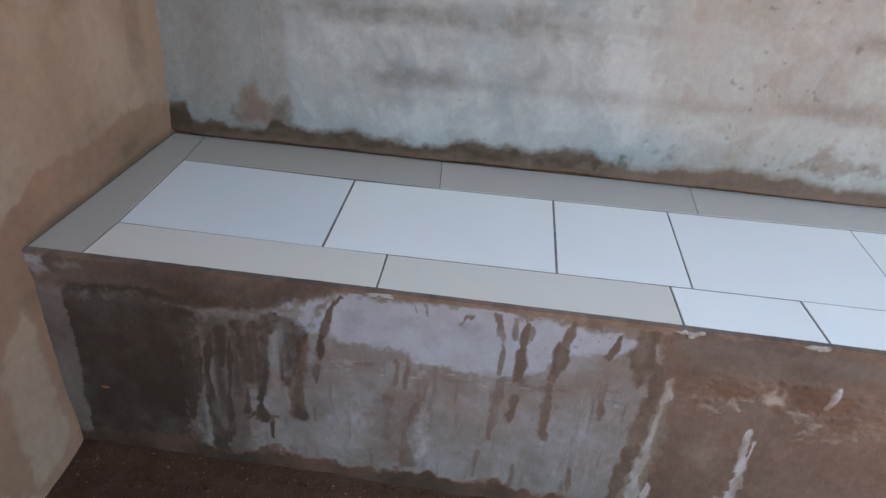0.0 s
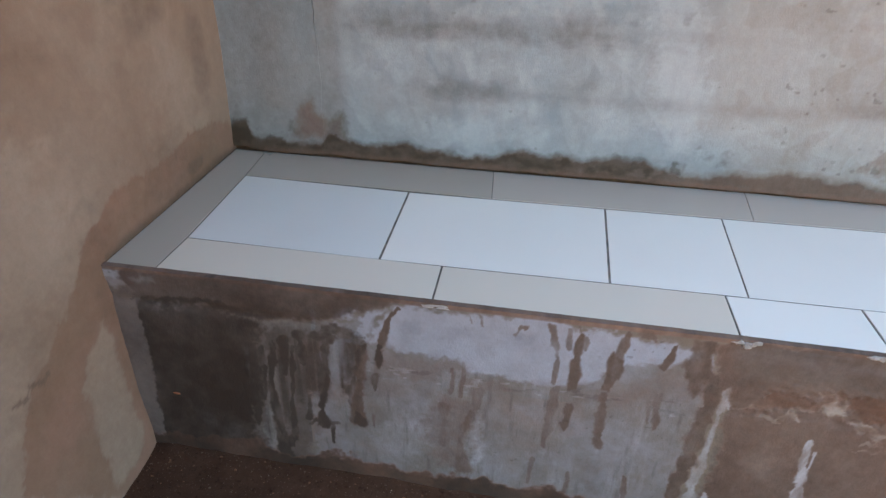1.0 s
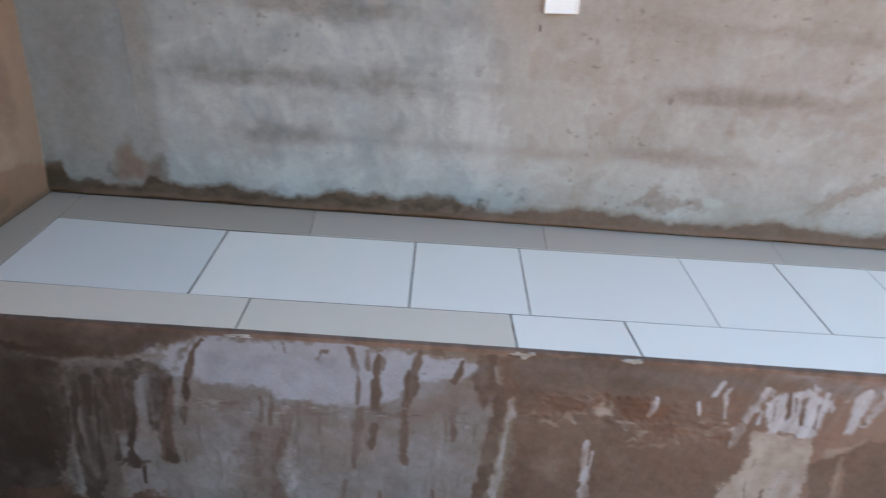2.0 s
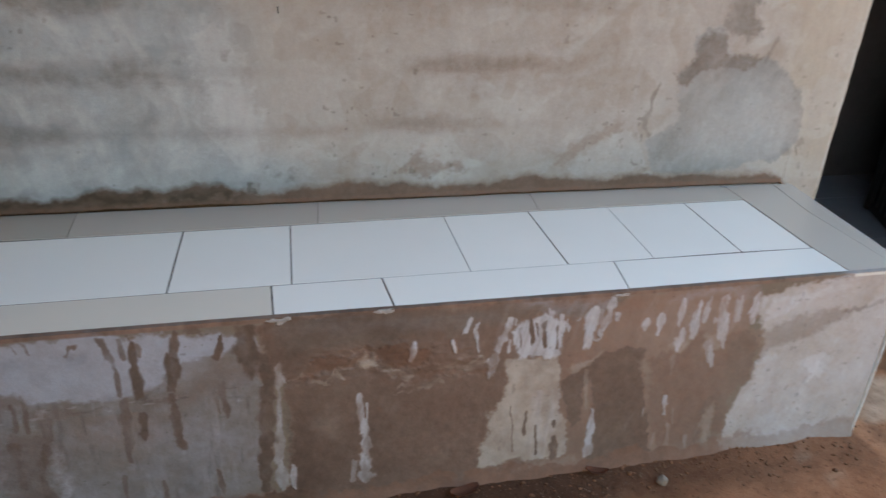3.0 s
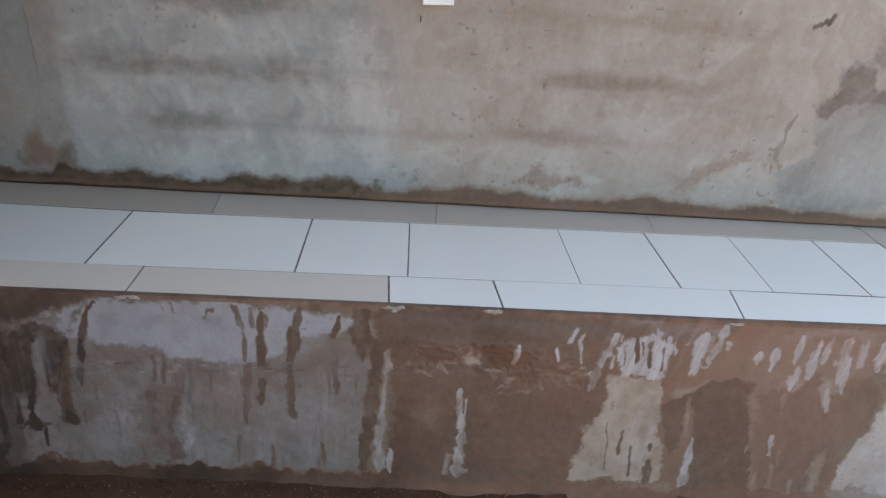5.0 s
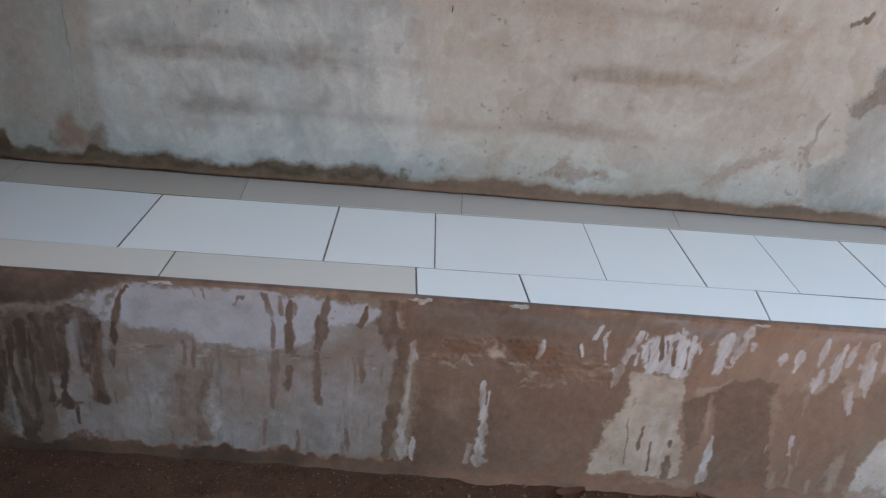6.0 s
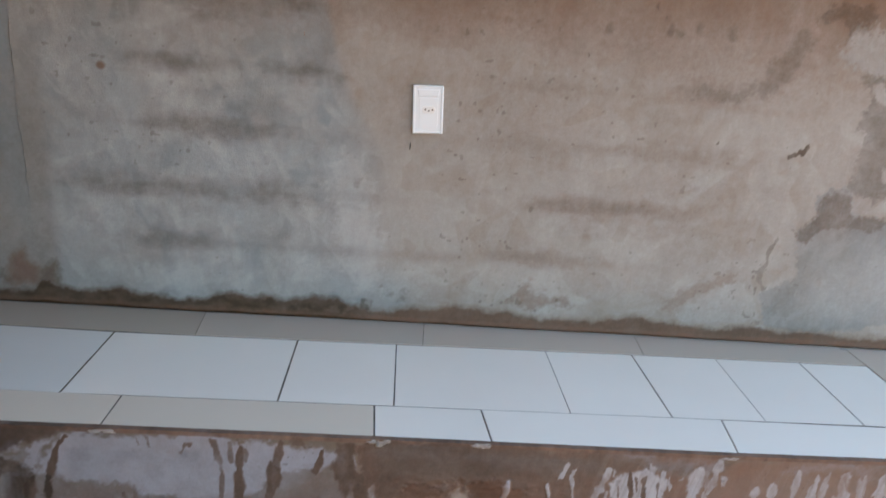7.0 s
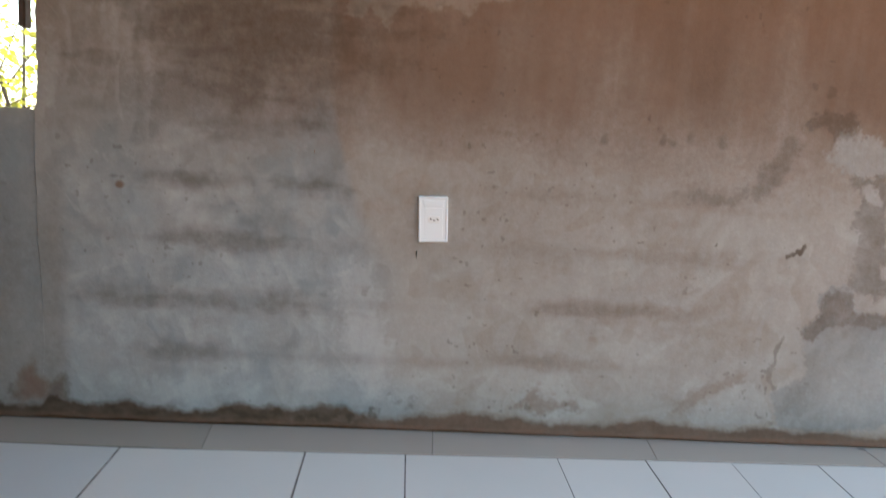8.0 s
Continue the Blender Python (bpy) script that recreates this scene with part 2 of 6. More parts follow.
def plaster_material(name, base, second, grey, lime, soil, damp_shade, cream):
    """Cement plaster: two mottled tones, and stains by the mesh's fields grey, cream, wash, lime, soil, rust and a dark
    one for wet stains and painted shade.
    """
    m, nt, bsdf = material(name, 0.85, 0.25)
    broad, fine, pits = grain(nt, 3.0, 8, 0.62), grain(nt, 38.0, 6, 0.7), grain(nt, 260.0, 3, 0.6)
    brushed = grain(nt, 9.0, 6, 0.65, (1.0, 1.0, 0.35))
    colour = blend(nt, ramp(nt, broad, 0.35, 0.65), base, second)
    frays = [grain(nt, 45.0, 6, 0.72), grain(nt, 55.0, 6, 0.72), grain(nt, 50.0, 6, 0.72)]
    colour = blend(nt, stain(nt, "grey", broad, 0.6), colour, grey)
    colour = blend(nt, stain(nt, "cream", frays[1], 0.32), colour, cream)
    colour = blend(nt, stain(nt, "wash", frays[0], 0.32), colour, WASH)
    colour = blend(nt, stain(nt, "lime", frays[0], 0.32), colour, lime)
    colour = blend(nt, stain(nt, "soil", frays[1], 0.35), colour, soil)
    colour = blend(nt, stain(nt, "rust", frays[0], 0.30), colour, RUST)
    colour = blend(nt, stain(nt, "damp_shade", frays[2], 0.30), colour, damp_shade)
    colour = blend(nt, ramp(nt, brushed, 0.3, 0.7, 0.0, 0.28), colour, (0.55, 0.52, 0.49), "MULTIPLY")
    colour = blend(nt, ramp(nt, fine, 0.3, 0.72, 0.0, 0.24), colour, (0.62, 0.58, 0.55), "MULTIPLY")
    sand = grain(nt, 120.0, 4, 0.75)
    colour = blend(nt, ramp(nt, sand, 0.35, 0.70, 0.0, 0.14), colour, (0.55, 0.51, 0.48), "MULTIPLY")
    colour = blend(nt, ramp(nt, pits, 0.66, 0.76, 0.0, 0.30), colour, (0.35, 0.30, 0.27), "MULTIPLY")
    nt.links.new(colour, bsdf.inputs["Base Color"])
    nt.links.new(ramp(nt, stain(nt, "damp_shade"), 0, 1, 0.88, 0.62), bsdf.inputs["Roughness"])
    height = blend(nt, 0.35, fine, pits)
    bump(nt, bsdf, height, 0.35, 0.004)
    return m


def plain_material(name, a, b, scale, rough=0.8, spec=0.3, relief=0.2, distance=0.003, low=0.35, high=0.65):
    m, nt, bsdf = material(name, rough, spec)
    tex = grain(nt, scale)
    fine = grain(nt, scale * 9, 4, 0.7)
    colour = blend(nt, ramp(nt, tex, low, high), a, b)
    colour = blend(nt, ramp(nt, fine, 0.3, 0.7, 0.0, 0.3), colour, (0.6, 0.57, 0.54), "MULTIPLY")
    nt.links.new(colour, bsdf.inputs["Base Color"])
    if relief:
        bump(nt, bsdf, fine, relief, distance)
    return m


def glaze_material(name, a, b, rough):
    """Glazed ceramic with faint cement haze and a tone that differs a little from tile to tile."""
    m, nt, bsdf = material(name, rough, 0.45)
    info = nt.nodes.new("ShaderNodeObjectInfo")
    haze = grain(nt, 5.0, 3, 0.5)
    dust = grain(nt, 90.0, 4, 0.7)
    colour = blend(nt, ramp(nt, info.outputs["Random"], 0, 1), a, b)
    colour = blend(nt, ramp(nt, haze, 0.3, 0.8, 0.0, 0.10), colour, (0.50, 0.46, 0.42))
    colour = blend(nt, ramp(nt, dust, 0.62, 0.8, 0.0, 0.12), colour, (0.55, 0.47, 0.40))
    nt.links.new(colour, bsdf.inputs["Base Color"])
    nt.links.new(ramp(nt, haze, 0.3, 0.7, rough - 0.03, rough + 0.05), bsdf.inputs["Roughness"])
    bump(nt, bsdf, grain(nt, 5.0, 2, 0.5), 0.06, 0.004)
    return m


WALL_PLASTER = plaster_material("wall_plaster", (0.328, 0.300, 0.276), (0.372, 0.354, 0.335), (0.258, 0.308, 0.345),
                                (0.475, 0.495, 0.51), (0.20, 0.136, 0.104), (0.072, 0.050, 0.033), (0.41, 0.380, 0.328))
SIDE_PLASTER = plaster_material("side_plaster", (0.243, 0.158, 0.114), (0.274, 0.187, 0.140), (0.27, 0.23, 0.195),
                                (0.345, 0.258, 0.202), (0.205, 0.119, 0.079), (0.11, 0.066, 0.044), (0.35, 0.26, 0.20))
BENCH_PLASTER = plaster_material("bench_plaster", (0.215, 0.175, 0.145), (0.175, 0.14, 0.113), (0.175, 0.153, 0.142),
                                 (0.505, 0.52, 0.585), (0.250, 0.166, 0.136), (0.050, 0.036, 0.029), (0.425, 0.382, 0.350))
WALL_CORE = plain_material("soil_mortar", (0.20, 0.125, 0.08), (0.12, 0.08, 0.055), 30, 0.95, 0.1, 0.8, 0.008)
MORTAR = plain_material("mortar_bed", (0.12, 0.10, 0.09), (0.27, 0.235, 0.21), 40, 0.95, 0.1, 0.5, 0.004)
LIME_MORTAR = plain_material("pale_mortar", (0.42, 0.405, 0.40), (0.30, 0.28, 0.27), 60, 0.9, 0.2, 0.7, 0.004)
WHITE_CEMENT = plain_material("white_cement", (0.62, 0.61, 0.59), (0.50, 0.485, 0.465), 60, 0.85, 0.25, 0.5, 0.003)
WHITE_GLAZE = glaze_material("white_glaze", (0.83, 0.78, 0.74), (0.80, 0.75, 0.71), 0.19)
# white glaze darkened to paint the closed end's shade on the first tile
SHADED_GLAZE = glaze_material("shaded_white_glaze", (0.70, 0.675, 0.66), (0.70, 0.675, 0.66), 0.21)
BEIGE_GLAZE = glaze_material("beige_glaze", (0.515, 0.442, 0.388), (0.475, 0.407, 0.358), 0.20)
# beige glaze, darker by its own tone and by painted corner shade
GREY_SHADED_GLAZE = glaze_material("grey_shaded_glaze", (0.435, 0.372, 0.322), (0.415, 0.352, 0.302), 0.20)
CREAM_GLAZE = glaze_material("cream_glaze", (0.68, 0.59, 0.51), (0.65, 0.565, 0.49), 0.20)
FLOOR_GLAZE = glaze_material("floor_glaze", (0.24, 0.26, 0.29), (0.20, 0.22, 0.25), 0.2)
WHITE_PLASTIC, _nt, _b = material("white_plastic", 0.35, 0.5)
_b.inputs["Base Color"].default_value = (0.75, 0.80, 0.86, 1)
SOCKET_GREY, _nt, _b = material("grey_plastic", 0.4, 0.5)
_b.inputs["Base Color"].default_value = (0.74, 0.755, 0.78, 1)
SLOT_DARK, _nt, _b = material("dark_slot", 0.7, 0.2)
_b.inputs["Base Color"].default_value = (0.06, 0.06, 0.06, 1)
STEEL, _nt, _b = material("worn_steel", 0.38, 0.5)
_b.inputs["Base Color"].default_value, _b.inputs["Metallic"].default_value = (0.55, 0.53, 0.50, 1), 1.0
DARK_PAINT = plain_material("dark_paint", (0.010, 0.010, 0.012), (0.015, 0.014, 0.017), 12, 0.65, 0.22, 0.1)
ROOM_PAINT = plain_material("room_paint", (0.12, 0.11, 0.11), (0.095, 0.088, 0.088), 5, 0.85, 0.2, 0.2)
WOOD_DARK = plain_material("dark_wood", (0.06, 0.04, 0.032), (0.035, 0.024, 0.02), 25, 0.8, 0.2, 0.4)
CEILING_BOARD = plain_material("ceiling_clay", (0.19, 0.115, 0.075), (0.14, 0.085, 0.055), 4, 0.9, 0.2, 0.2)
BARK = plain_material("bark", (0.13, 0.095, 0.07), (0.08, 0.06, 0.045), 20, 0.9, 0.2, 0.7, 0.01)
STONE = plain_material("pale_stone", (0.25, 0.20, 0.165), (0.17, 0.13, 0.105), 50, 0.9, 0.2, 0.5)
GRIT = plain_material("grit", (0.26, 0.19, 0.145), (0.10, 0.055, 0.035), 40, 0.95, 0.1, 0.3)
CLOD = plain_material("clod", (0.20, 0.095, 0.055), (0.12, 0.06, 0.036), 40, 0.95, 0.1, 0.5)
DRY_LEAF = plain_material("dry_leaf", (0.10, 0.036, 0.020), (0.06, 0.026, 0.016), 30, 0.8, 0.2, 0.3)
CLAY_CHIP = plain_material("clay_chip", (0.30, 0.12, 0.06), (0.24, 0.09, 0.045), 60, 0.85, 0.2, 0.4)


def soil_material():
    m, nt, bsdf = material("red_earth", 0.95, 0.12)
    broad, mid, fine = grain(nt, 2.2, 8, 0.62), grain(nt, 22.0, 7, 0.68), grain(nt, 170.0, 4, 0.7)
    colour = blend(nt, ramp(nt, broad, 0.38, 0.62), (0.30, 0.124, 0.064), (0.40, 0.188, 0.104))
    colour = blend(nt, stain(nt, "lime"), colour, (0.50, 0.33, 0.235))
    # dark tone for wet earth and for contact shade painted by the bench
    colour = blend(nt, stain(nt, "damp_shade"), colour, (0.060, 0.029, 0.018))
    colour = blend(nt, ramp(nt, mid, 0.35, 0.7, 0.0, 0.70), colour, (0.50, 0.45, 0.42), "MULTIPLY")
    colour = blend(nt, ramp(nt, fine, 0.60, 0.70, 0.0, 0.32), colour, (0.34, 0.25, 0.185))
    colour = blend(nt, ramp(nt, grain(nt, 75.0, 5, 0.75), 0.56, 0.68, 0.0, 0.75), colour, (0.30, 0.24, 0.21), "MULTIPLY")
    nt.links.new(colour, bsdf.inputs["Base Color"])
    bump(nt, bsdf, blend(nt, 0.5, mid, fine), 0.8, 0.010)
    return m


SOIL = soil_material()


def leaf_material(name, a, b):
    m, nt, bsdf = material(name, 0.5, 0.3)
    geo = nt.nodes.new("ShaderNodeNewGeometry")
    colour = blend(nt, ramp(nt, geo.outputs["Random Per Island"], 0, 1), a, b)
    nt.links.new(colour, bsdf.inputs["Base Color"])
    bsdf.inputs["Subsurface Weight"].default_value = 0.0
    thin = nt.nodes.new("ShaderNodeBsdfTranslucent")
    nt.links.new(colour, thin.inputs["Color"])
    both = nt.nodes.new("ShaderNodeMixShader")
    both.inputs[0].default_value = 0.55
    nt.links.new(bsdf.outputs[0], both.inputs[1])
    nt.links.new(thin.outputs[0], both.inputs[2])
    nt.links.new(both.outputs[0], nt.nodes["Material Output"].inputs["Surface"])
    return m


LEAF = leaf_material("leaf", (0.16, 0.18, 0.03), (0.34, 0.30, 0.05))

# ---------------------------------------------------------------- the plan, in metres
TOP = 0.475            # bench top
FRONT = -0.543         # bench front
CRACK_X = 0.226        # where the low infill wall meets the main wall
SILL = 1.224           # top of the low infill wall
WALL_END = 2.70        # door jamb
ROOF = 2.12
EAVE = -1.00           # front edge of the porch roof


def ground_height(x, y):
    rise = 0.028 * (1 - smooth(0.3, 1.6, x)) * (1 - smooth(0.9, 2.2, -y))
    lumps = 0.010 * fbm(x * 5, y * 5, 40, 5) + 0.006 * fbm(x * 30, y * 30, 44, 3)
    foot = 0.022 * (1 - smooth(0.0, 0.06, np.abs(y - FRONT) + 0.02 * fbm(x * 20, y * 20, 49, 3))) * (1 - smooth(2.40, 2.47, x))
    return (rise + lumps * (1 + 0 * x) + foot * (0.6 + fbm(x * 12, y * 12, 47, 3))) * (1 - smooth(4, 9, np.hypot(x, y)))


def build_ground():
    near_x, near_y = np.arange(-0.6, 3.9, 0.022), np.arange(-2.6, 0.3, 0.022)
    far = np.array([1.0, 2.2, 4, 7, 12, 25, 60, 150, 400])
    xs = np.concatenate([near_x[0] - far[::-1], near_x, near_x[-1] + far])
    ys = np.concatenate([near_y[0] - far[::-1], near_y, near_y[-1] + far])
    gx, gy = np.meshgrid(xs, ys)
    gz = ground_height(gx, gy)
    indoors = smooth(0.02, 0.06, gy) * (gx > 2.4) * (gx < 5)
    gz = gz * (1 - indoors) - 0.02 * indoors
    pale = (0.95 * patch(gx, gy, [(2.657, -0.384), (2.747, -0.344), (2.789, -0.358), (2.731, -0.460), (2.689, -0.504), (2.598, -0.513), (2.548, -0.495)], 0.008, 0.010, 60) + 0.45 * patch(gx, gy, [(3.071, -0.061), (3.171, 0.003), (3.385, 0.026), (3.228, -0.121), (3.110, -0.168), (3.042, -0.140)], 0.012, 0.02, 63)
            + 0.55 * patch(gx, gy, [(2.303, -0.565), (2.347, -0.570), (2.306, -0.625), (2.269, -0.629)], 0.012, 0.010, 61) + 0.45 * patch(gx, gy, [(2.292, -0.650), (2.362, -0.653), (2.342, -0.673), (2.289, -0.665)], 0.012, 0.010, 66) + 0.22 * smooth(0.05, 0.3, fbm(gx * 4, gy * 4, 67, 5)) * smooth(2.0, 2.6, gx))
    # dark patches, darker towards the closed end; bench foot's contact shade painted in
    damp_shade = most(0.75 * patch(gx, gy, [(3.104, -0.174), (3.177, -0.128), (3.264, -0.116), (3.153, -0.262), (3.028, -0.266)], 0.008, 0.010, 62), 0.60 * patch(gx, gy, [(2.981, -0.144), (3.002, -0.181), (3.036, -0.240), (3.060, -0.279), (2.988, -0.346), (2.861, -0.367), (2.808, -0.356), (2.783, -0.315), (2.858, -0.240)], 0.012, 0.016, 68), 0.5 * patch(gx, gy, [(2.562, -0.510), (2.604, -0.526), (2.568, -0.583), (2.517, -0.579)], 0.012, 0.016, 69), 0.45 * smooth(0.04, 0.25, fbm(gx * 5, gy * 5, 70, 5)), 0.95 * (1 - smooth(0.4, 1.6, gx)) * smooth(-1.3, -0.7, gy),
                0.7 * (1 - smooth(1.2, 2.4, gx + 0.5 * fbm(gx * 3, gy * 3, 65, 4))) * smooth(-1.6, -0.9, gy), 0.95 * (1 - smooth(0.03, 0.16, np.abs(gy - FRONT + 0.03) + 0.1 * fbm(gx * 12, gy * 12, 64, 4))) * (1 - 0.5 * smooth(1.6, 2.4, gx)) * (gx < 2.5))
    ob = part("ground", sheet("ground", gx, gy, gz, SOIL, {"lime": np.clip(pale, 0, 1), "damp_shade": damp_shade}), SOIL)
    tagged(ob, "bare red-brown earth floor with pale dusty patches", "ground", kind="structure")


def base_edge(x):
    """The ragged lower edge of the wall's plaster coat."""
    z = np.where(x < 2.54, 0.479 + 0.10 * (stain_edge(x) - 0.486), np.interp(x, [2.54, 2.553, 2.556, 2.558], [0.483, 0.481, 0.475, 0.02]))
    return z + np.where(x < 2.55, 0.004 * fbm(x * 24, x * 0, 73, 6) + 0.003 * fbm(x * 130, x * 0, 75, 3), 0)


def wall_fields(x, z):
    """Stains on the back wall's plaster."""
    wob = 0.05 * fbm(x * 3, z * 6, 80, 5)
    border = np.interp(z, [0.55, 0.58, 0.63, 0.73, 0.90, 1.00, 1.13, 1.3, 1.55], [1.08, 1.05, 0.96, 0.95, 1.0, 0.97, 0.93, 0.90, 0.905])
    low = 1 - smooth(0.75, 1.1, z)
    grey = (1 - smooth(-0.010 - 0.06 * low, 0.014 + 0.16 * low, x - border + wob)) * (1 - 0.65 * smooth(1.08, 1.42, z + wob))
    grey = grey * (0.72 + 0.5 * fbm(x * 14, z * 4, 79, 4))
    mend = patch(x, z, [(2.142, 0.791), (2.158, 0.818), (2.185, 0.836), (2.175, 0.869), (2.176, 0.898), (2.204, 0.907), (2.245, 0.912), (2.267, 0.893), (2.274, 0.864), (2.323, 0.850), (2.401, 0.846), (2.450, 0.817), (2.497, 0.785), (2.533, 0.753), (2.563, 0.700), (2.572, 0.648), (2.570, 0.601), (2.535, 0.567), (2.500, 0.549), (2.424, 0.539), (2.312, 0.520), (2.181, 0.518), (2.121, 0.527), (2.094, 0.580), (2.077, 0.617), (2.112, 0.639), (2.137, 0.654), (2.166, 0.670)], 0.006, 0.006, 81)
    hump = patch(x, z, [(2.185, 0.836), (2.174, 0.883), (2.185, 0.904), (2.245, 0.912), (2.267, 0.893), (2.278, 0.858), (2.329, 0.844), (2.388, 0.838), (2.356, 0.807), (2.263, 0.816), (2.197, 0.794), (2.166, 0.758), (2.146, 0.773), (2.155, 0.815)], 0.007, 0.008, 76)
    column = most(patch(x, z, [(2.117, 0.629), (2.141, 0.651), (2.182, 0.644), (2.195, 0.577), (2.175, 0.547), (2.117, 0.566)], 0.006, 0.008, 77), 0.7 * patch(x, z, [(2.143, 0.788), (2.176, 0.815), (2.198, 0.758), (2.178, 0.719), (2.168, 0.679)], 0.006, 0.012, 78))
    above = patch(x, z, [(2.121, 1.234), (2.153, 1.269), (2.192, 1.302), (2.290, 1.288), (2.355, 1.283), (2.372, 1.186), (2.307, 1.189), (2.201, 1.204)], 0.012, 0.012, 82)
    aside = patch(x, z, [(2.201, 1.204), (2.306, 1.193), (2.356, 0.901), (2.268, 0.907), (2.241, 0.958), (2.260, 1.011), (2.234, 1.076), (2.246, 1.135)], 0.012, 0.008, 83)
    grey = most(grey, 0.55 * mend * (0.95 + 0.5 * fbm(x * 8, z * 8, 78, 4)), 0.3 * above, 0.15 * aside)
    # paler, lime-washed sweeps of the float
    sweep = fbm(x * 5 + z * 4, z * 9 - x * 5, 95, 5)
    brush = fbm(x * 13 + 2 * fbm(x * 3, z * 3, 93, 3), z * 2.6, 94, 5)
    lime = 0.58 * smooth(-0.02, 0.24, sweep + 0.22 * brush) * (1 - smooth(1.15, 1.4, z)) * (0.55 + 0.45 * (x < 1.05)) + 0.10 * smooth(0.0, 0.3, brush)
    lime = most(lime, 0.48 * patch(x, z, [(1.859, 0.555), (1.934, 0.604), (1.986, 0.643), (2.033, 0.647), (2.066, 0.617), (2.090, 0.580), (2.108, 0.540), (1.982, 0.528), (1.879, 0.525)], 0.008, 0.012, 85), 0.42 * patch(x, z, [(1.809, 0.631), (1.885, 0.684), (1.954, 0.725), (2.057, 0.712), (2.046, 0.673), (1.976, 0.685), (1.923, 0.649), (1.845, 0.607)], 0.010, 0.02, 79), 0.52 * patch(x, z, [(2.288, 0.710), (2.369, 0.757), (2.482, 0.756), (2.549, 0.699), (2.558, 0.614), (2.495, 0.568), (2.343, 0.550), (2.246, 0.562), (2.229, 0.646)], 0.014, 0.04, 86) * (0.9 + 1.2 * fbm(x * 9, z * 9, 87, 5)),
                0.75 * blot(x, z, 2.105, 0.520, 0.016, 0.008, 0.9, 0.4, 72), 0.40 * patch(x, z, [(1.704, 0.879), (1.791, 0.887), (1.809, 0.848), (1.744, 0.829)], 0.006, 0.012, 74), 0.42 * patch(x, z, [(1.114, 0.670), (1.230, 0.606), (1.240, 0.521), (1.133, 0.540)], 0.010, 0.014, 71), 0.34 * patch(x, z, [(1.480, 0.696), (1.596, 0.712), (1.570, 0.657), (1.547, 0.595), (1.430, 0.579), (1.410, 0.617)], 0.012, 0.02, 70),
                0.30 * patch(x, z, [(1.310, 0.865), (1.441, 0.914), (1.476, 0.863), (1.428, 0.806), (1.317, 0.798)], 0.014, 0.03, 69), 0.28 * patch(x, z, [(1.638, 0.864), (1.700, 0.942), (1.776, 1.020), (1.800, 1.092), (1.827, 0.981), (1.798, 0.891), (1.715, 0.848)], 0.012, 0.03, 68), 0.30 * patch(x, z, [(1.680, 0.686), (1.766, 0.723), (1.871, 0.738), (1.850, 0.682), (1.758, 0.581), (1.684, 0.561)], 0.012, 0.03, 67),
                0.34 * patch(x, z, [(1.944, 1.077), (2.021, 1.140), (2.099, 1.133), (2.219, 1.013), (2.259, 0.912), (2.150, 0.903), (2.094, 1.017), (2.021, 0.997)], 0.014, 0.03, 66), 0.40 * patch(x, z, [(2.144, 1.276), (2.193, 1.300), (2.222, 1.256), (2.173, 1.218)], 0.006, 0.008, 65),
                0.22 * above, 0.45 * patch(x, z, [(1.072, 0.638), (1.173, 0.635), (1.249, 0.578), (1.223, 0.532), (1.092, 0.549)], 0.012, 0.015, 88), 0.5 * patch(x, z, [(0.433, 0.628), (0.465, 0.618), (0.498, 0.547), (0.465, 0.537)], 0.006, 0.012, 89), 0.5 * patch(x, z, [(0.334, 0.771), (0.409, 0.781), (0.452, 0.668), (0.407, 0.652), (0.357, 0.712)], 0.012, 0.03, 90),
                0.70 * patch(x, z, [(0.919, 0.898), (1.000, 0.931), (1.084, 0.691), (1.076, 0.571), (1.006, 0.538), (0.941, 0.713)], 0.015, 0.03, 91), 0.5 * patch(x, z, [(0.736, 1.344), (0.774, 1.347), (0.781, 1.263), (0.745, 1.254)], 0.006, 0.012, 92), 0.55 * patch(x, z, [(0.238, 1.394), (0.270, 1.397), (0.271, 1.233), (0.246, 1.231)], 0.01, 0.015, 93), 0.5 * patch(x, z, [(2.251, 1.175), (2.290, 1.181), (2.301, 1.135), (2.260, 1.141)], 0.005, 0.004, 84))
    for k, pts in enumerate([[(0.331, 0.698), (0.407, 0.652), (0.459, 0.551)], [(0.397, 0.775), (0.446, 0.705), (0.509, 0.672)], [(0.705, 0.815), (0.753, 0.738), (0.788, 0.692)], [(0.429, 0.702), (0.469, 0.633), (0.510, 0.562)], [(0.609, 0.811), (0.637, 0.741), (0.707, 0.673)], [(0.247, 1.332), (0.258, 1.245)]]):
        lime = most(lime, 0.42 * run(x, z, pts, [0.010, 0.020, 0.012], 300 + 3 * k))
    cross = fbm((0.8 * x + 0.6 * z) * 30, (0.8 * z - 0.6 * x) * 4, 310, 4)
    scratch = np.exp(-(cross / 0.012) ** 2) * smooth(-0.05, 0.15, fbm(x * 5, z * 5, 314, 3))
    lime = most(lime, 0.40 * scratch * (0.5 + 0.5 * (x < 1.05)))
    lime = most(lime, 0.85 * strokes(x, z, 90, (0.25, 1.05, 0.52, 1.12), -58, 22, 0.10, 0.020, 320) * (0.6 + 0.8 * fbm(x * 9, z * 9, 316, 4)),
                0.45 * strokes(x, z, 70, (1.05, 2.5, 0.53, 1.15), 38, 25, 0.14, 0.028, 330), 0.34 * strokes(x, z, 60, (0.25, 2.5, 0.6, 1.5), 88, 8, 0.16, 0.018, 340),
                0.55 * strokes(x, z, 26, (0.235, 0.48, 1.22, 1.62), 88, 5, 0.12, 0.013, 350))
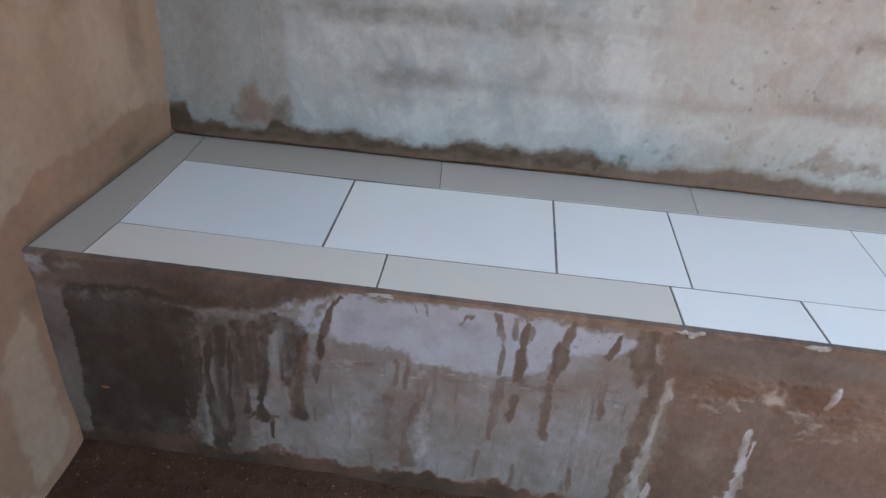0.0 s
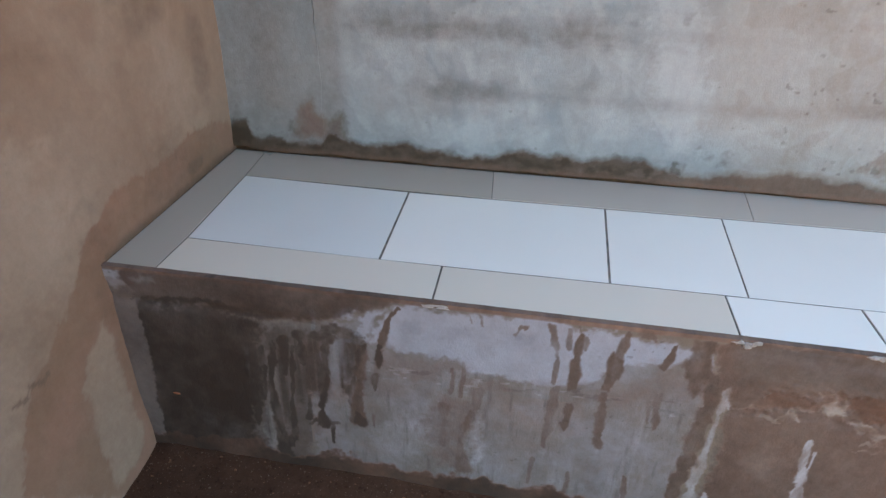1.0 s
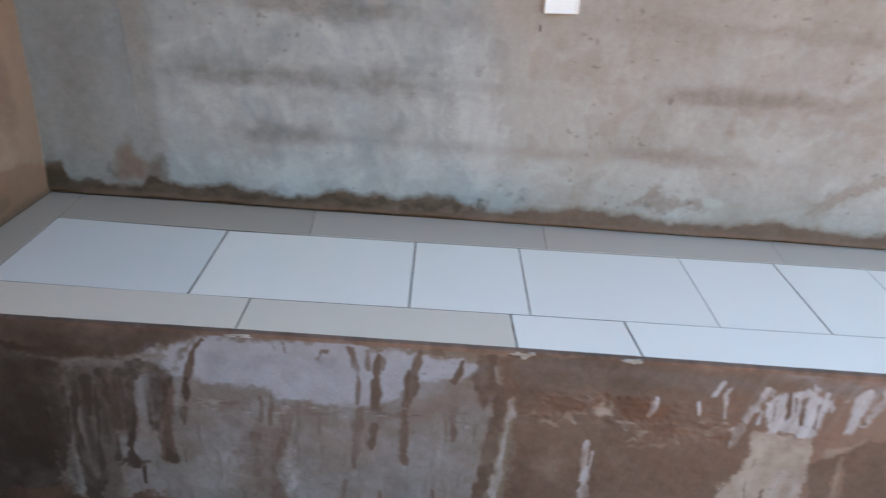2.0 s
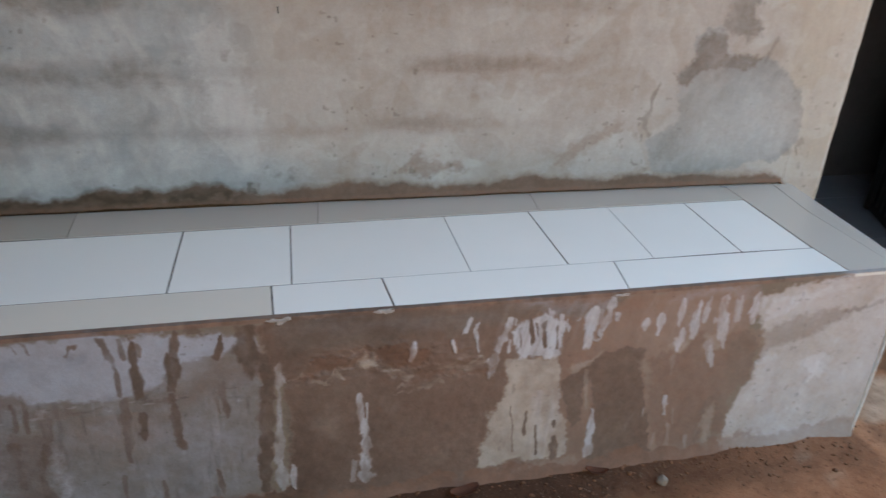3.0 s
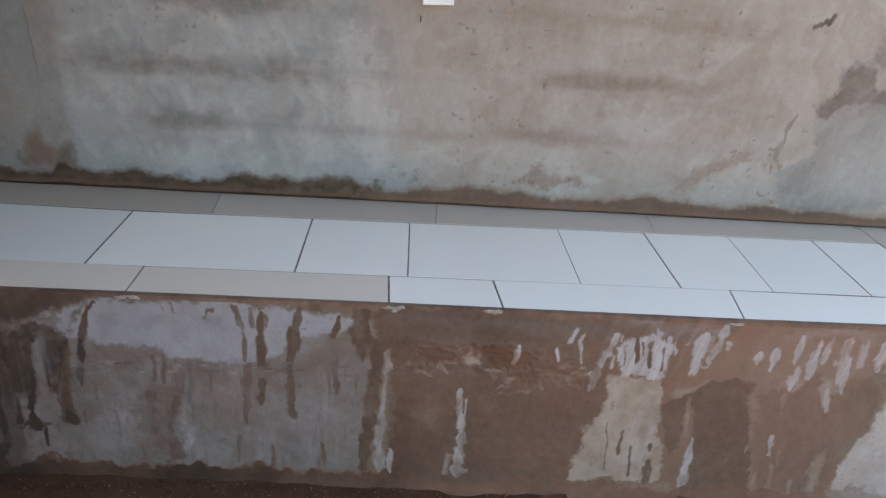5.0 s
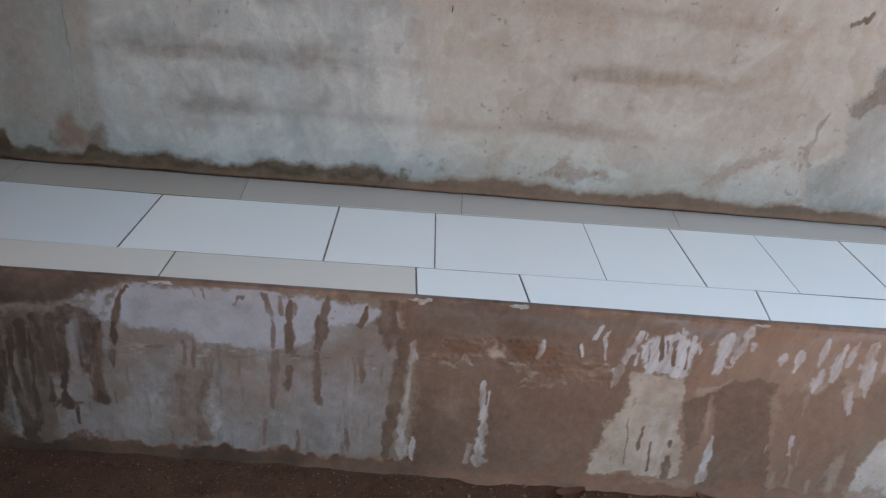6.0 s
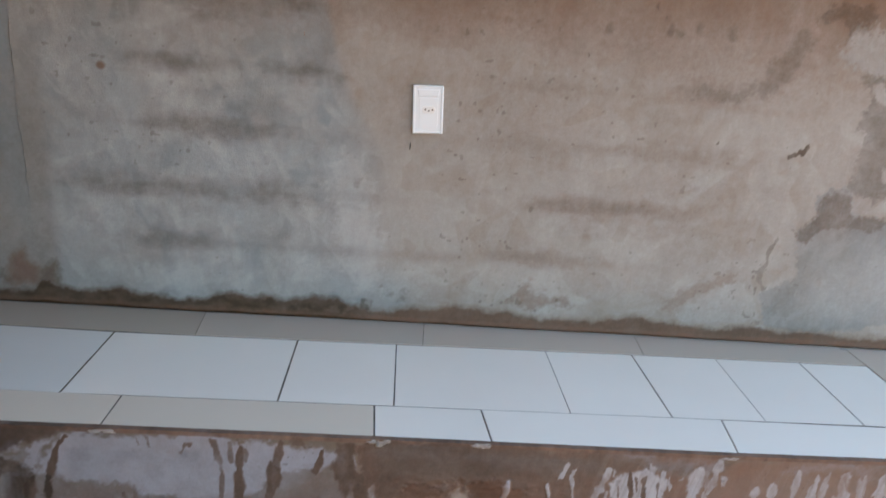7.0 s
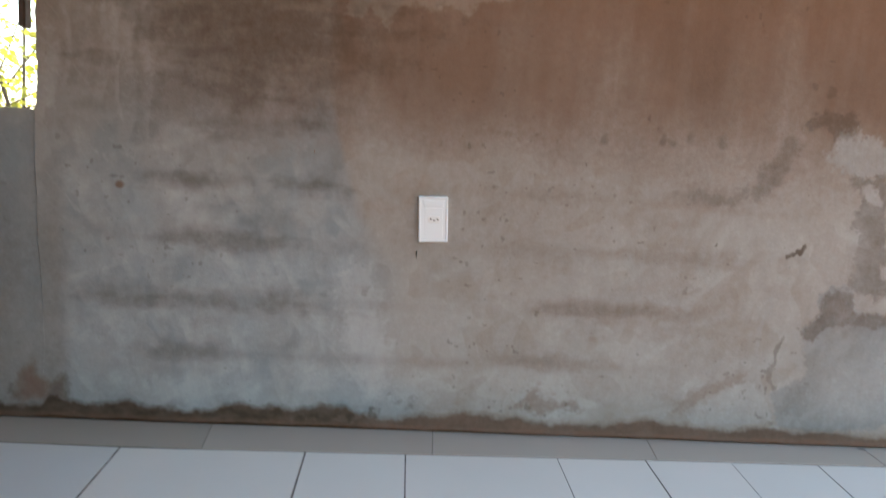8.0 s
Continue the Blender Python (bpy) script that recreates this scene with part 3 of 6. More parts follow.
    # warm brown dust and painted shade towards the roof, with runs at its edge
    soil = 0.95 * smooth(1.02, 1.40, z + 0.14 * fbm(x * 3, z * 3, 96, 4)) * (0.30 + 0.70 * smooth(0.38, 0.80, x + 0.1 * fbm(x * 9, z * 2, 105, 3))) * (0.75 + 0.25 * smooth(0.88, 0.92, x + 0.2 * wob))
    soil = soil * (0.98 + 0.45 * fbm(x * 16, z * 1.6, 160, 4) + 0.6 * fbm(x * 5, z * 5, 161, 4))
    soil = soil * (1 - 0.6 * patch(x, z, [(0.916, 1.600), (0.921, 1.497), (0.958, 1.490), (0.983, 1.512), (1.026, 1.463), (1.043, 1.510), (1.088, 1.523), (1.128, 1.522), (1.167, 1.533), (1.209, 1.510), (1.234, 1.541), (1.307, 1.552), (1.300, 1.633)], 0.006, 0.006, 97))
    soil = most(soil, 0.7 * patch(x, z, [(1.189, 1.232), (1.255, 1.257), (1.301, 1.294), (1.325, 1.333), (1.378, 1.367), (1.374, 1.326), (1.303, 1.265), (1.395, 1.252), (1.389, 1.237), (1.271, 1.234)], 0.006, 0.014, 98), 0.55 * patch(x, z, [(1.391, 0.551), (1.431, 0.601), (1.476, 0.588), (1.515, 0.571), (1.559, 0.584), (1.576, 0.558), (1.474, 0.534)], 0.008, 0.012, 100), 0.6 * patch(x, z, [(0.158, 0.525), (0.186, 0.603), (0.211, 0.632), (0.218, 0.585), (0.244, 0.567), (0.273, 0.590), (0.286, 0.529)], 0.005, 0.010, 101),
                0.9 * blot(x, z, 0.412, 1.063, 0.010, 0.009, 0.6, 0.4, 102), 0.30 * smooth(-0.1, 0.3, fbm(x * 2.2, z * 3.5, 104, 5)) * smooth(0.95, 1.15, x), 0.35 * smooth(0.05, 0.35, fbm(x * 5, z * 9, 106, 6)) * smooth(1.0, 1.2, x) * (1 - mend))
    soil = most(soil, 0.30 * blot(x, z, 1.32, 1.12, 0.42, 0.24, 0.8, 0.7, 153))
    lime = lime * (1 - 0.35 * blot(x, z, 1.32, 1.12, 0.42, 0.24, 0.8, 0.7, 153))
    soil = most(soil * (1 - 0.85 * most(mend, above)), 0.40 * hump * (0.9 + fbm(x * 12, z * 12, 125, 4)), 0.16 * mend * smooth(0.72, 0.86, z))
    soil = most(soil, 0.50 * smooth(1.02, 1.22, z + 0.16 * fbm(x * 4, z * 4, 168, 4)) * smooth(1.35, 1.75, x) * (1 - 0.5 * above))
    soil = most(soil, 0.42 * patch(x, z, [(1.809, 0.554), (1.849, 0.613), (1.923, 0.646), (1.976, 0.684), (2.019, 0.674), (1.972, 0.641), (1.907, 0.602), (1.850, 0.559)], 0.008, 0.008, 154), 0.42 * run(x, z, [(2.050, 1.297), (2.016, 1.250), (1.998, 1.194), (1.975, 1.161)], [0.018, 0.022, 0.020, 0.016], 155), 0.60 * patch(x, z, [(1.185, 1.226), (1.210, 1.249), (1.297, 1.309), (1.354, 1.342), (1.351, 1.268), (1.419, 1.254), (1.293, 1.226)], 0.008, 0.016, 156))
    soil = most(soil, 0.34 * run(x, z, [(1.677, 1.261), (1.792, 1.261), (1.894, 1.266), (2.027, 1.261)], [0.014, 0.022, 0.022, 0.018], 162), 0.30 * run(x, z, [(1.310, 1.095), (1.394, 1.104), (1.478, 1.117)], [0.008, 0.014, 0.008], 163))
    # crisp-edged facets left by the float
    facet = fbm(x * 5 + z * 3, z * 7 - x * 3, 164, 3)
    lime = most(lime, (1 - 0.7 * mend) * (1 - smooth(1.12, 1.32, z)) * most(0.30 * smooth(0.07, 0.10, facet), 0.26 * smooth(0.08, 0.10, fbm(x * 9 - z * 4, z * 6 + x * 4, 165, 3))))
    soil = most(soil, 0.20 * smooth(0.09, 0.12, -facet) * smooth(1.05, 1.25, x) * (1 - mend))
    # damp ghosts of the courses behind the plaster; top ones add roof shade
    damp_shade = 0.45 * patch(x, z, [(0.322, 1.457), (0.347, 1.514), (0.876, 1.559), (0.852, 1.507), (0.750, 1.490), (0.521, 1.481)], 0.012, 0.02, 166)
    for k, (u, v, ru, rv, s) in enumerate([(0.65, 1.225, 0.12, 0.022, 0.45), (0.85, 1.238, 0.06, 0.020, 0.62), (0.57, 1.085, 0.12, 0.020, 0.50), (0.86, 1.090, 0.09, 0.026, 0.58), (0.70, 0.945, 0.26, 0.022, 0.50), (0.50, 0.795, 0.15, 0.020, 0.45),
                                           (0.78, 0.800, 0.14, 0.026, 0.52), (0.55, 0.665, 0.09, 0.022, 0.42), (1.42, 1.107, 0.17, 0.018, 0.40), (1.86, 1.125, 0.11, 0.022, 0.48), (1.55, 0.965, 0.40, 0.018, 0.34), (1.60, 0.824, 0.19, 0.020, 0.56), (1.46, 0.680, 0.11, 0.018, 0.50), (0.72, 1.45, 0.30, 0.14, 0.72), (0.56, 1.30, 0.20, 0.05, 0.36), (0.86, 1.32, 0.05, 0.06, 0.5), (1.80, 1.44, 0.10, 0.10, 0.4)]):
        ragged = 1.6 * fbm(x * 6, z * 26, 110 + k, 5) + 0.8 * fbm(x * 40, z * 40, 111 + k, 3)
        damp_shade = most(damp_shade, (0.82 if u < 1.05 else 0.28) * s * (1 - smooth(0.2, 1.6, np.sqrt(((x - u) / ru) ** 2 + ((z - v) / rv / 1.15) ** 2) + ragged)))
        soil = most(soil, (0.2 if u < 1.05 else 0.85) * s * (1 - smooth(0.2, 2.0, np.sqrt(((x - u) / ru / 1.1) ** 2 + ((z - v) / rv / 1.25) ** 2) + 0.8 * ragged)))
    damp_shade = most(damp_shade, 0.25 * smooth(0.0, 0.3, fbm(x * 4, z * 8, 118, 6)) * (1 - smooth(0.9, 1.1, x)))
    # every course shows through as a faint, broken band
    level = (z - 0.006 * np.sin(5 * x) - 0.665 + 0.010 * fbm(x * 5, z * 3, 119, 3)) / 0.143
    band = np.exp(-((level - np.round(level)) / 0.13) ** 2) * smooth(-0.22, 0.22, fbm(x * 3.2, np.round(level) * 7.3, 120, 4)) * (1 - smooth(1.28, 1.42, z)) * smooth(0.60, 0.66, z) * smooth(0.26, 0.36, x)
    damp_shade = most(damp_shade, 0.26 * band * (1 - smooth(0.98, 1.08, x)) * (0.9 + 0.8 * fbm(x * 12, z * 30, 121, 4)))
    soil = most(soil, 0.34 * band * smooth(0.98, 1.08, x) * (1 - mend) * (1 - smooth(2.2, 2.4, x)))
    lime = lime * (1 - 0.45 * band)
    # rims and runs of the repaired patch
    rim = mend * (1 - patch(x, z, [(2.229, 0.646), (2.226, 0.742), (2.288, 0.788), (2.394, 0.816), (2.477, 0.772), (2.531, 0.707), (2.548, 0.622), (2.499, 0.568), (2.345, 0.545), (2.230, 0.552)], 0.012, 0.03, 129))
    damp_shade = most(damp_shade, 0.15 * mend, 0.26 * rim * (0.8 + 1.0 * fbm(x * 14, z * 14, 127, 4)), 0.44 * hump * (0.85 + fbm(x * 16, z * 16, 130, 4)), 0.26 * column, 0.30 * patch(x, z, [(2.258, 0.960), (2.330, 0.953), (2.357, 0.901), (2.285, 0.905)], 0.006, 0.008, 128), 0.34 * patch(x, z, [(2.236, 0.993), (2.325, 0.995), (2.358, 0.910), (2.286, 0.905), (2.256, 0.922)], 0.012, 0.012, 131), 0.34 * run(x, z, [(2.400, 0.835), (2.408, 0.859), (2.421, 0.893)], [0.006, 0.008, 0.006], 132),
                0.44 * aside * (1 - patch(x, z, [(2.248, 1.178), (2.289, 1.184), (2.304, 1.133), (2.257, 1.138)], 0.005, 0.004, 84)) * (0.8 + fbm(x * 12, z * 12, 133, 4)), 0.50 * patch(x, z, [(2.056, 1.318), (2.096, 1.347), (2.148, 1.346), (2.193, 1.361), (2.220, 1.327), (2.185, 1.299), (2.144, 1.274), (2.126, 1.315), (2.071, 1.314)], 0.008, 0.010, 134), 0.34 * patch(x, z, [(2.031, 1.284), (2.077, 1.273), (2.019, 1.163), (1.979, 1.129), (1.915, 1.111), (1.791, 1.099), (1.787, 1.127), (1.940, 1.141), (1.976, 1.203)], 0.010, 0.014, 136),
                0.46 * run(x, z, [(2.095, 0.770), (2.082, 0.746), (2.077, 0.724), (2.081, 0.699), (2.069, 0.681), (2.070, 0.655), (2.087, 0.636)], [0.005, 0.007, 0.005, 0.006, 0.009, 0.008, 0.009], 137), 0.4 * run(x, z, [(2.049, 0.676), (2.069, 0.681)], [0.004, 0.006], 138), 0.85 * run(x, z, [(2.073, 0.990), (2.103, 0.994), (2.115, 1.016)], [0.006, 0.007, 0.005], 139), 0.4 * run(x, z, [(2.570, 0.587), (2.583, 0.555)], [0.004, 0.003], 143), 0.3 * blot(x, z, 2.54, 0.575, 0.02, 0.012, 0.9, 0.5, 144))
    # dark strip between the crack and the paler float work: side wall's shade painted in
    shaded_strip = (1 - smooth(0.262, 0.308, x + 0.025 * (z - 0.8) + 0.02 * fbm(x * 8, z * 5, 157, 4))) * (1 - smooth(0.85, 1.22, z))
    damp_shade = most(damp_shade, 0.27 * shaded_strip * (0.85 + 1.0 * fbm(x * 20, z * 4, 158, 4)))
    lime, grey = lime * (1 - 0.75 * shaded_strip), grey * (1 - 0.5 * shaded_strip)
    # foot of the wall: black mould in the corner, turning into a brown stain with a dark upper rim
    rag = 0.016 * fbm(x * 30, z * 30, 145, 5) + 0.008 * fbm(x * 110, z * 110, 146, 3)
    above_foot = z - stain_edge(x) + rag
    inside = (1 - smooth(-0.010, 0.006, above_foot + 0.008 * fbm(x * 70, z * 25, 167, 3))) * (1 - smooth(2.560, 2.572, x + 0.01 * fbm(z * 40, x * 0, 150, 3)))
    left = 1 - smooth(0.98, 1.12, x)
    low = 1 - smooth(0.486, 0.500, z + 0.6 * rag)
    gaps = smooth(0.06, 0.20, fbm(x * 26, z * 40, 141, 4)) * smooth(0.62, 0.75, x)
    damp_shade = most(damp_shade, inside * left * (1 - 0.40 * low) * (1 - 0.55 * gaps) * np.clip(0.82 + 1.1 * fbm(x * 28, z * 40, 142, 4), 0.2, 1), 0.48 * inside * (1 - left) * (1 - 0.5 * low) * (0.9 + fbm(x * 9, z * 9, 143, 4)),
                0.55 * (1 - left) * np.exp(-((above_foot + 0.005) / 0.006) ** 2) * smooth(-0.12, 0.15, fbm(x * 7, z * 0, 147, 4)), 0.45 * left * (1 - smooth(0.0, 0.012, above_foot)),
                0.80 * patch(x, z, [(-0.010, 0.469), (0.002, 0.544), (0.019, 0.557), (0.043, 0.559), (0.046, 0.525), (0.069, 0.516), (0.131, 0.520), (0.139, 0.491)], 0.006, 0.008, 151), 0.50 * patch(x, z, [(0.141, 0.538), (0.146, 0.565), (0.157, 0.568), (0.163, 0.548), (0.162, 0.534)], 0.004, 0.006, 152),
                0.42 * patch(x, z, [(0.237, 0.516), (0.244, 0.572), (0.263, 0.592), (0.281, 0.592), (0.292, 0.561), (0.297, 0.519)], 0.004, 0.006, 153), 0.35 * patch(x, z, [(-0.000, 0.539), (0.012, 0.605), (0.026, 0.594), (0.032, 0.558)], 0.006, 0.012, 149), 0.30 * patch(x, z, [(0.068, 0.526), (0.135, 0.534), (0.241, 0.535), (0.239, 0.502), (0.063, 0.483)], 0.010, 0.014, 148),
                0.70 * patch(x, z, [(1.023, 0.505), (1.027, 0.530), (1.041, 0.537), (1.052, 0.504)], 0.005, 0.005, 159), 0.30 * (1 - smooth(0.0, 0.008, z - base_edge(x))) * (x < 2.55))
    soil = most(soil, 0.9 * inside, 0.45 * (1 - left) * (1 - smooth(0.0, 0.022, above_foot)), 0.7 * low * (x < 2.55))
    for k, (u, v, r) in enumerate([(1.04, 0.522, 0.014), (1.075, 0.575, 0.008), (1.103, 0.553, 0.010), (1.135, 0.566, 0.009), (1.128, 0.545, 0.010), (0.995, 0.835, 0.010), (1.70, 1.285, 0.007), (1.672, 1.307, 0.006), (1.715, 1.256, 0.010), (1.735, 1.252, 0.010), (1.778, 1.264, 0.012),
                                   (1.86, 1.262, 0.014), (1.565, 1.247, 0.010), (2.078, 1.412, 0.009), (2.124, 1.399, 0.010), (1.93, 1.55, 0.007), (1.875, 1.005, 0.004), (1.525, 1.190, 0.004), (1.33, 0.985, 0.005), (2.58, 0.60, 0.010)]):
        damp_shade = most(damp_shade, (0.34 if r > 0.0045 else 0.75) * blot(x, z, u + 0.022 * fbm(x * 60, z * 60, 170 + k, 3), v + 0.022 * fbm(x * 60, z * 60, 175 + k, 3), r * 0.9, r * 1.1, 1.8, 0.6, 150 + k))
    specks = smooth(0.31, 0.34, fbm(x * 60, z * 60, 190, 2)) * smooth(-0.05, 0.12, fbm(x * 3, z * 3, 192, 3)) + smooth(0.25, 0.30, fbm(x * 75, z * 60, 194, 2)) * (blot(x, z, 2.06, 0.60, 0.10, 0.12, 0.6, 0.5, 195) + blot(x, z, 1.45, 0.57, 0.12, 0.06, 0.6, 0.5, 196))
    damp_shade = most(damp_shade, 0.34 * specks, 0.26 * smooth(0.385, 0.41, fbm(x * 48, z * 48, 197, 2)))
    chips = patch(x, z, [(1.416, 0.572), (1.456, 0.611), (1.495, 0.598), (1.520, 0.578), (1.562, 0.596), (1.612, 0.571), (1.585, 0.551), (1.510, 0.546)], 0.008, 0.010, 100)
    rust = most(0.55 * chips * smooth(-0.05, 0.2, fbm(x * 30, z * 30, 107, 3)), 0.45 * patch(x, z, [(0.176, 0.514), (0.187, 0.585), (0.205, 0.612), (0.213, 0.585), (0.231, 0.576), (0.232, 0.520)], 0.006, 0.012, 101), 0.22 * smooth(1.35, 1.6, z + 0.1 * fbm(x * 4, z * 4, 108, 4)) * smooth(0.85, 0.95, x), 0.30 * inside * (1 - left), 0.75 * low * (x < 2.55) * (0.8 + fbm(x * 20, z * 10, 109, 3)))
    # pale strip between the bench end and the jamb, door-side light painted in
    strip = smooth(2.36, 2.56, x + 0.25 * fbm(x * 6, z * 6, 148, 5))
    cream = 0.66 * strip * (0.85 + 0.9 * fbm(x * 8, z * 8, 149, 4)) * (1 - 0.8 * mend)
    lime = most(lime, 0.30 * strip * smooth(-0.1, 0.2, fbm(x * 6, z * 3, 151, 4)))
    soil = soil * (1 - 0.7 * strip * (1 - inside))
    flakes = smooth(0.20, 0.30, fbm(x * 45, z * 30, 152, 4)) * smooth(2.50, 2.69, x)
    damp_shade = most(damp_shade, 0.5 * flakes)
    return {"cream": np.clip(cream, 0, 1), "rust": np.clip(rust, 0, 1), "grey": np.clip(grey, 0, 1), "lime": np.clip(lime, 0, 1), "soil": np.clip(soil, 0, 1), "damp_shade": np.clip(damp_shade, 0, 1)}


def crack_line(z):
    return CRACK_X + 0.016 * fbm(z * 3.5, z * 0, 200, 4) + 0.010 * smooth(1.0, 0.5, z) + 0.009 * fbm(z * 30, z * 0, 205, 3)


def build_back_wall():
    core = part("wall_back", box_bm(-0.25, WALL_END - 0.006, 0.014, 0.15, -0.1, SILL - 0.004), WALL_CORE)
    tagged(core, "masonry back wall behind the bench with stained cement plaster", "wall", kind="structure")
    part("masonry", box_bm(CRACK_X + 0.004, WALL_END - 0.006, 0.014, 0.149, SILL - 0.004, ROOF), WALL_CORE, core)
    # main coat, from the crack to where the bench ends, then down to the ground as far as the door jamb
    k = np.linspace(0, 1, 470)[:, None]
    left = crack_line(0.49 + 1.25 * k) + 0.0007
    seam = 2.5565 + 0 * k
    jamb = WALL_END - 0.006 + 0.012 * (0.6 - 1.2 * k) + 0.004 * fbm(k * 30, k * 0, 210, 4) - 0.004 * np.clip(fbm(k * 60, k * 0, 214, 3), 0, 1)
    for x0, x1, cols, low in ((left, seam, 900, True), (seam, jamb, 60, False)):
        gx = x0 + (x1 - x0) * np.linspace(0, 1, cols)[None, :]
        zb = base_edge(gx) if low else 0 * gx - 0.02
        gz = zb + (1.74 - zb) * k
        gy = 0.010 * fbm(gx * 2.5, gz * 2.5, 220, 3) + 0.0035 * fbm(gx * 12, gz * 5, 222, 4) + 0.006 * np.exp(-((gx - jamb) / 0.008) ** 2)
        part("plaster", sheet("plaster", gx, gy, gz, WALL_PLASTER, wall_fields(gx, gz), skirt=(0, 0.03, 0)), WALL_PLASTER, core, "grey and tan cement plaster with damp stains")
    # low infill beside it
    cols, rows = 70, 170
    s = np.linspace(0, 1, cols)[None, :]
    k = np.linspace(0, 1, rows)[:, None]
    zz = 0.49 + (SILL - 0.49) * k + 0 * s
    x1 = crack_line(zz[:, -1:]) + 0.0003 - 0.0042 * smooth(0.62, 0.95, zz[:, -1:]) * 0.5 * np.clip(0.6 + 2.2 * fbm(zz[:, -1:] * 22, zz[:, -1:] * 0, 207, 4), 0.1, 1.2)
    gx = 0.0 + x1 * s
    zb = base_edge(gx)
    gz = zb + (SILL - zb) * k + 0.004 * fbm(gx * 25, gx * 0, 231, 3) * k
    gy = 0.0005 + 0.010 * fbm(gx * 2.5, gz * 2.5, 220, 3) + 0.0035 * fbm(gx * 12, gz * 5, 222, 4) + 0.003 * smooth(0.8, 1.2, gz)
    fields = wall_fields(gx, gz)
    fields["grey"] = np.clip(fields["grey"] + 0.3 * smooth(0.6, 0.9, gz), 0, 1)
    fields["lime"] = fields["lime"] * (1 - 0.7 * smooth(0.6, 0.9, gz))
    part("plaster", sheet("plaster", gx, gy, gz, WALL_PLASTER, fields, skirt=(0, 0.14, 0)), WALL_PLASTER, core, "darker grey infill plaster below the opening")
    # plain coat above the view, jamb and the wall past the door
    part("upper_coat", box_bm(CRACK_X + 0.004, WALL_END - 0.004, 0.002, 0.1488, 1.741, ROOF - 0.002), PLAIN_COAT, core)
    part("jamb", box_bm(WALL_END - 0.005, WALL_END + 0.004, 0.022, 0.155, -0.05, ROOF - 0.003), PLAIN_COAT, core)
    part("masonry", box_bm(3.46, 6.0, 0.0, 0.15, -0.1, ROOF), PLAIN_COAT, core)
    part("lintel", box_bm(WALL_END + 0.005, 3.459, 0.004, 0.148, 2.02, ROOF - 0.001), PLAIN_COAT, core)


def side_fields(y, z):
    band = patch(y, z, [(-0.008, 0.551), (-0.101, 0.582), (-0.204, 0.581), (-0.303, 0.571), (-0.395, 0.583), (-0.463, 0.575), (-0.504, 0.556), (-0.546, 0.545), (-0.581, 0.521), (-0.615, 0.487), (-0.640, 0.447), (-0.685, 0.434), (-0.709, 0.396), (-0.753, 0.386), (-0.783, 0.344), (-0.840, 0.230), (-0.695, 0.055), (-0.425, -0.271), (-0.098, 0.151), (0.066, 0.457)], 0.006, 0.005, 240)
    tongue = patch(y, z, [(-0.639, 0.338), (-0.604, 0.360), (-0.576, 0.389), (-0.561, 0.340), (-0.570, 0.253), (-0.566, 0.163), (-0.579, 0.067), (-0.620, 0.044), (-0.667, 0.070), (-0.671, 0.150), (-0.670, 0.220), (-0.663, 0.294)], 0.007, 0.008, 242)
    upper = patch(y, z, [(-0.034, 0.546), (-0.106, 0.568), (-0.213, 0.570), (-0.304, 0.555), (-0.405, 0.565), (-0.477, 0.542), (-0.526, 0.523), (-0.546, 0.489), (-0.431, 0.445), (-0.257, 0.443), (-0.054, 0.483)], 0.006, 0.008, 243)
    n = fbm(y * 12, z * 12, 245, 5)
    soil = band * (0.95 + 0.9 * n) * (1 - 0.6 * tongue)
    soil = most(soil, 0.30 * smooth(-0.02, 0.25, fbm(y * 3, z * 3, 250, 5)))
    lime = most(0.42 * tongue * (0.9 + n), 0.70 * upper * smooth(0.00, 0.14, fbm(y * 22, z * 26, 258, 4)), 0.5 * run(y, z, [(-0.673, 0.237), (-0.670, 0.178), (-0.671, 0.114)], [0.006, 0.012, 0.010], 259), 0.4 * run(y, z, [(-0.643, 0.300), (-0.658, 0.197), (-0.663, 0.106)], [0.004, 0.010, 0.008], 251), 0.45 * patch(y, z, [(-0.774, 0.804), (-0.616, 0.745), (-0.582, 0.629), (-0.606, 0.522), (-0.693, 0.454), (-0.769, 0.385), (-0.863, 0.247), (-0.968, 0.376)], 0.03, 0.05, 252), 0.38 * smooth(0.0, 0.2, fbm(y * 5, z * 5, 253, 5)) * (1 - band), 0.3 * band * smooth(0.05, 0.25, fbm(y * 20, z * 20, 257, 4)))
    damp_shade = most(0.8 * run(y, z, [(-0.764, 0.379), (-0.745, 0.382), (-0.723, 0.375)], [0.003, 0.010, 0.011], 253), 0.7 * run(y, z, [(-0.797, 0.376), (-0.773, 0.375)], [0.003, 0.004], 251), 0.6 * blot(y, z, -0.17, 0.512, 0.020, 0.012, 1.0, 0.5, 249), 0.4 * blot(y, z, -0.33, 0.508, 0.012, 0.010, 1.0, 0.5, 248), 0.65 * blot(y, z, -0.20, 0.515, 0.025, 0.015, 1.0, 0.5, 254), 0.40 * blot(y, z, -0.10, 0.72, 0.03, 0.10, 1.0, 0.6, 255),
                0.85 * (1 - smooth(0.004, 0.026, z - TOP + 0.030 * n)) * (y > -0.53) * (z > 0.4), 0.38 * smooth(0.02, 0.3, fbm(y * 4, z * 7, 256, 5)))
    return {"rust": np.clip(0.75 * band * smooth(-0.1, 0.2, fbm(y * 7, z * 7, 423, 4)) * (1 - tongue), 0, 1), "grey": 0 * y, "lime": np.clip(lime, 0, 1), "soil": np.clip(soil, 0, 1), "damp_shade": np.clip(damp_shade, 0, 1)}


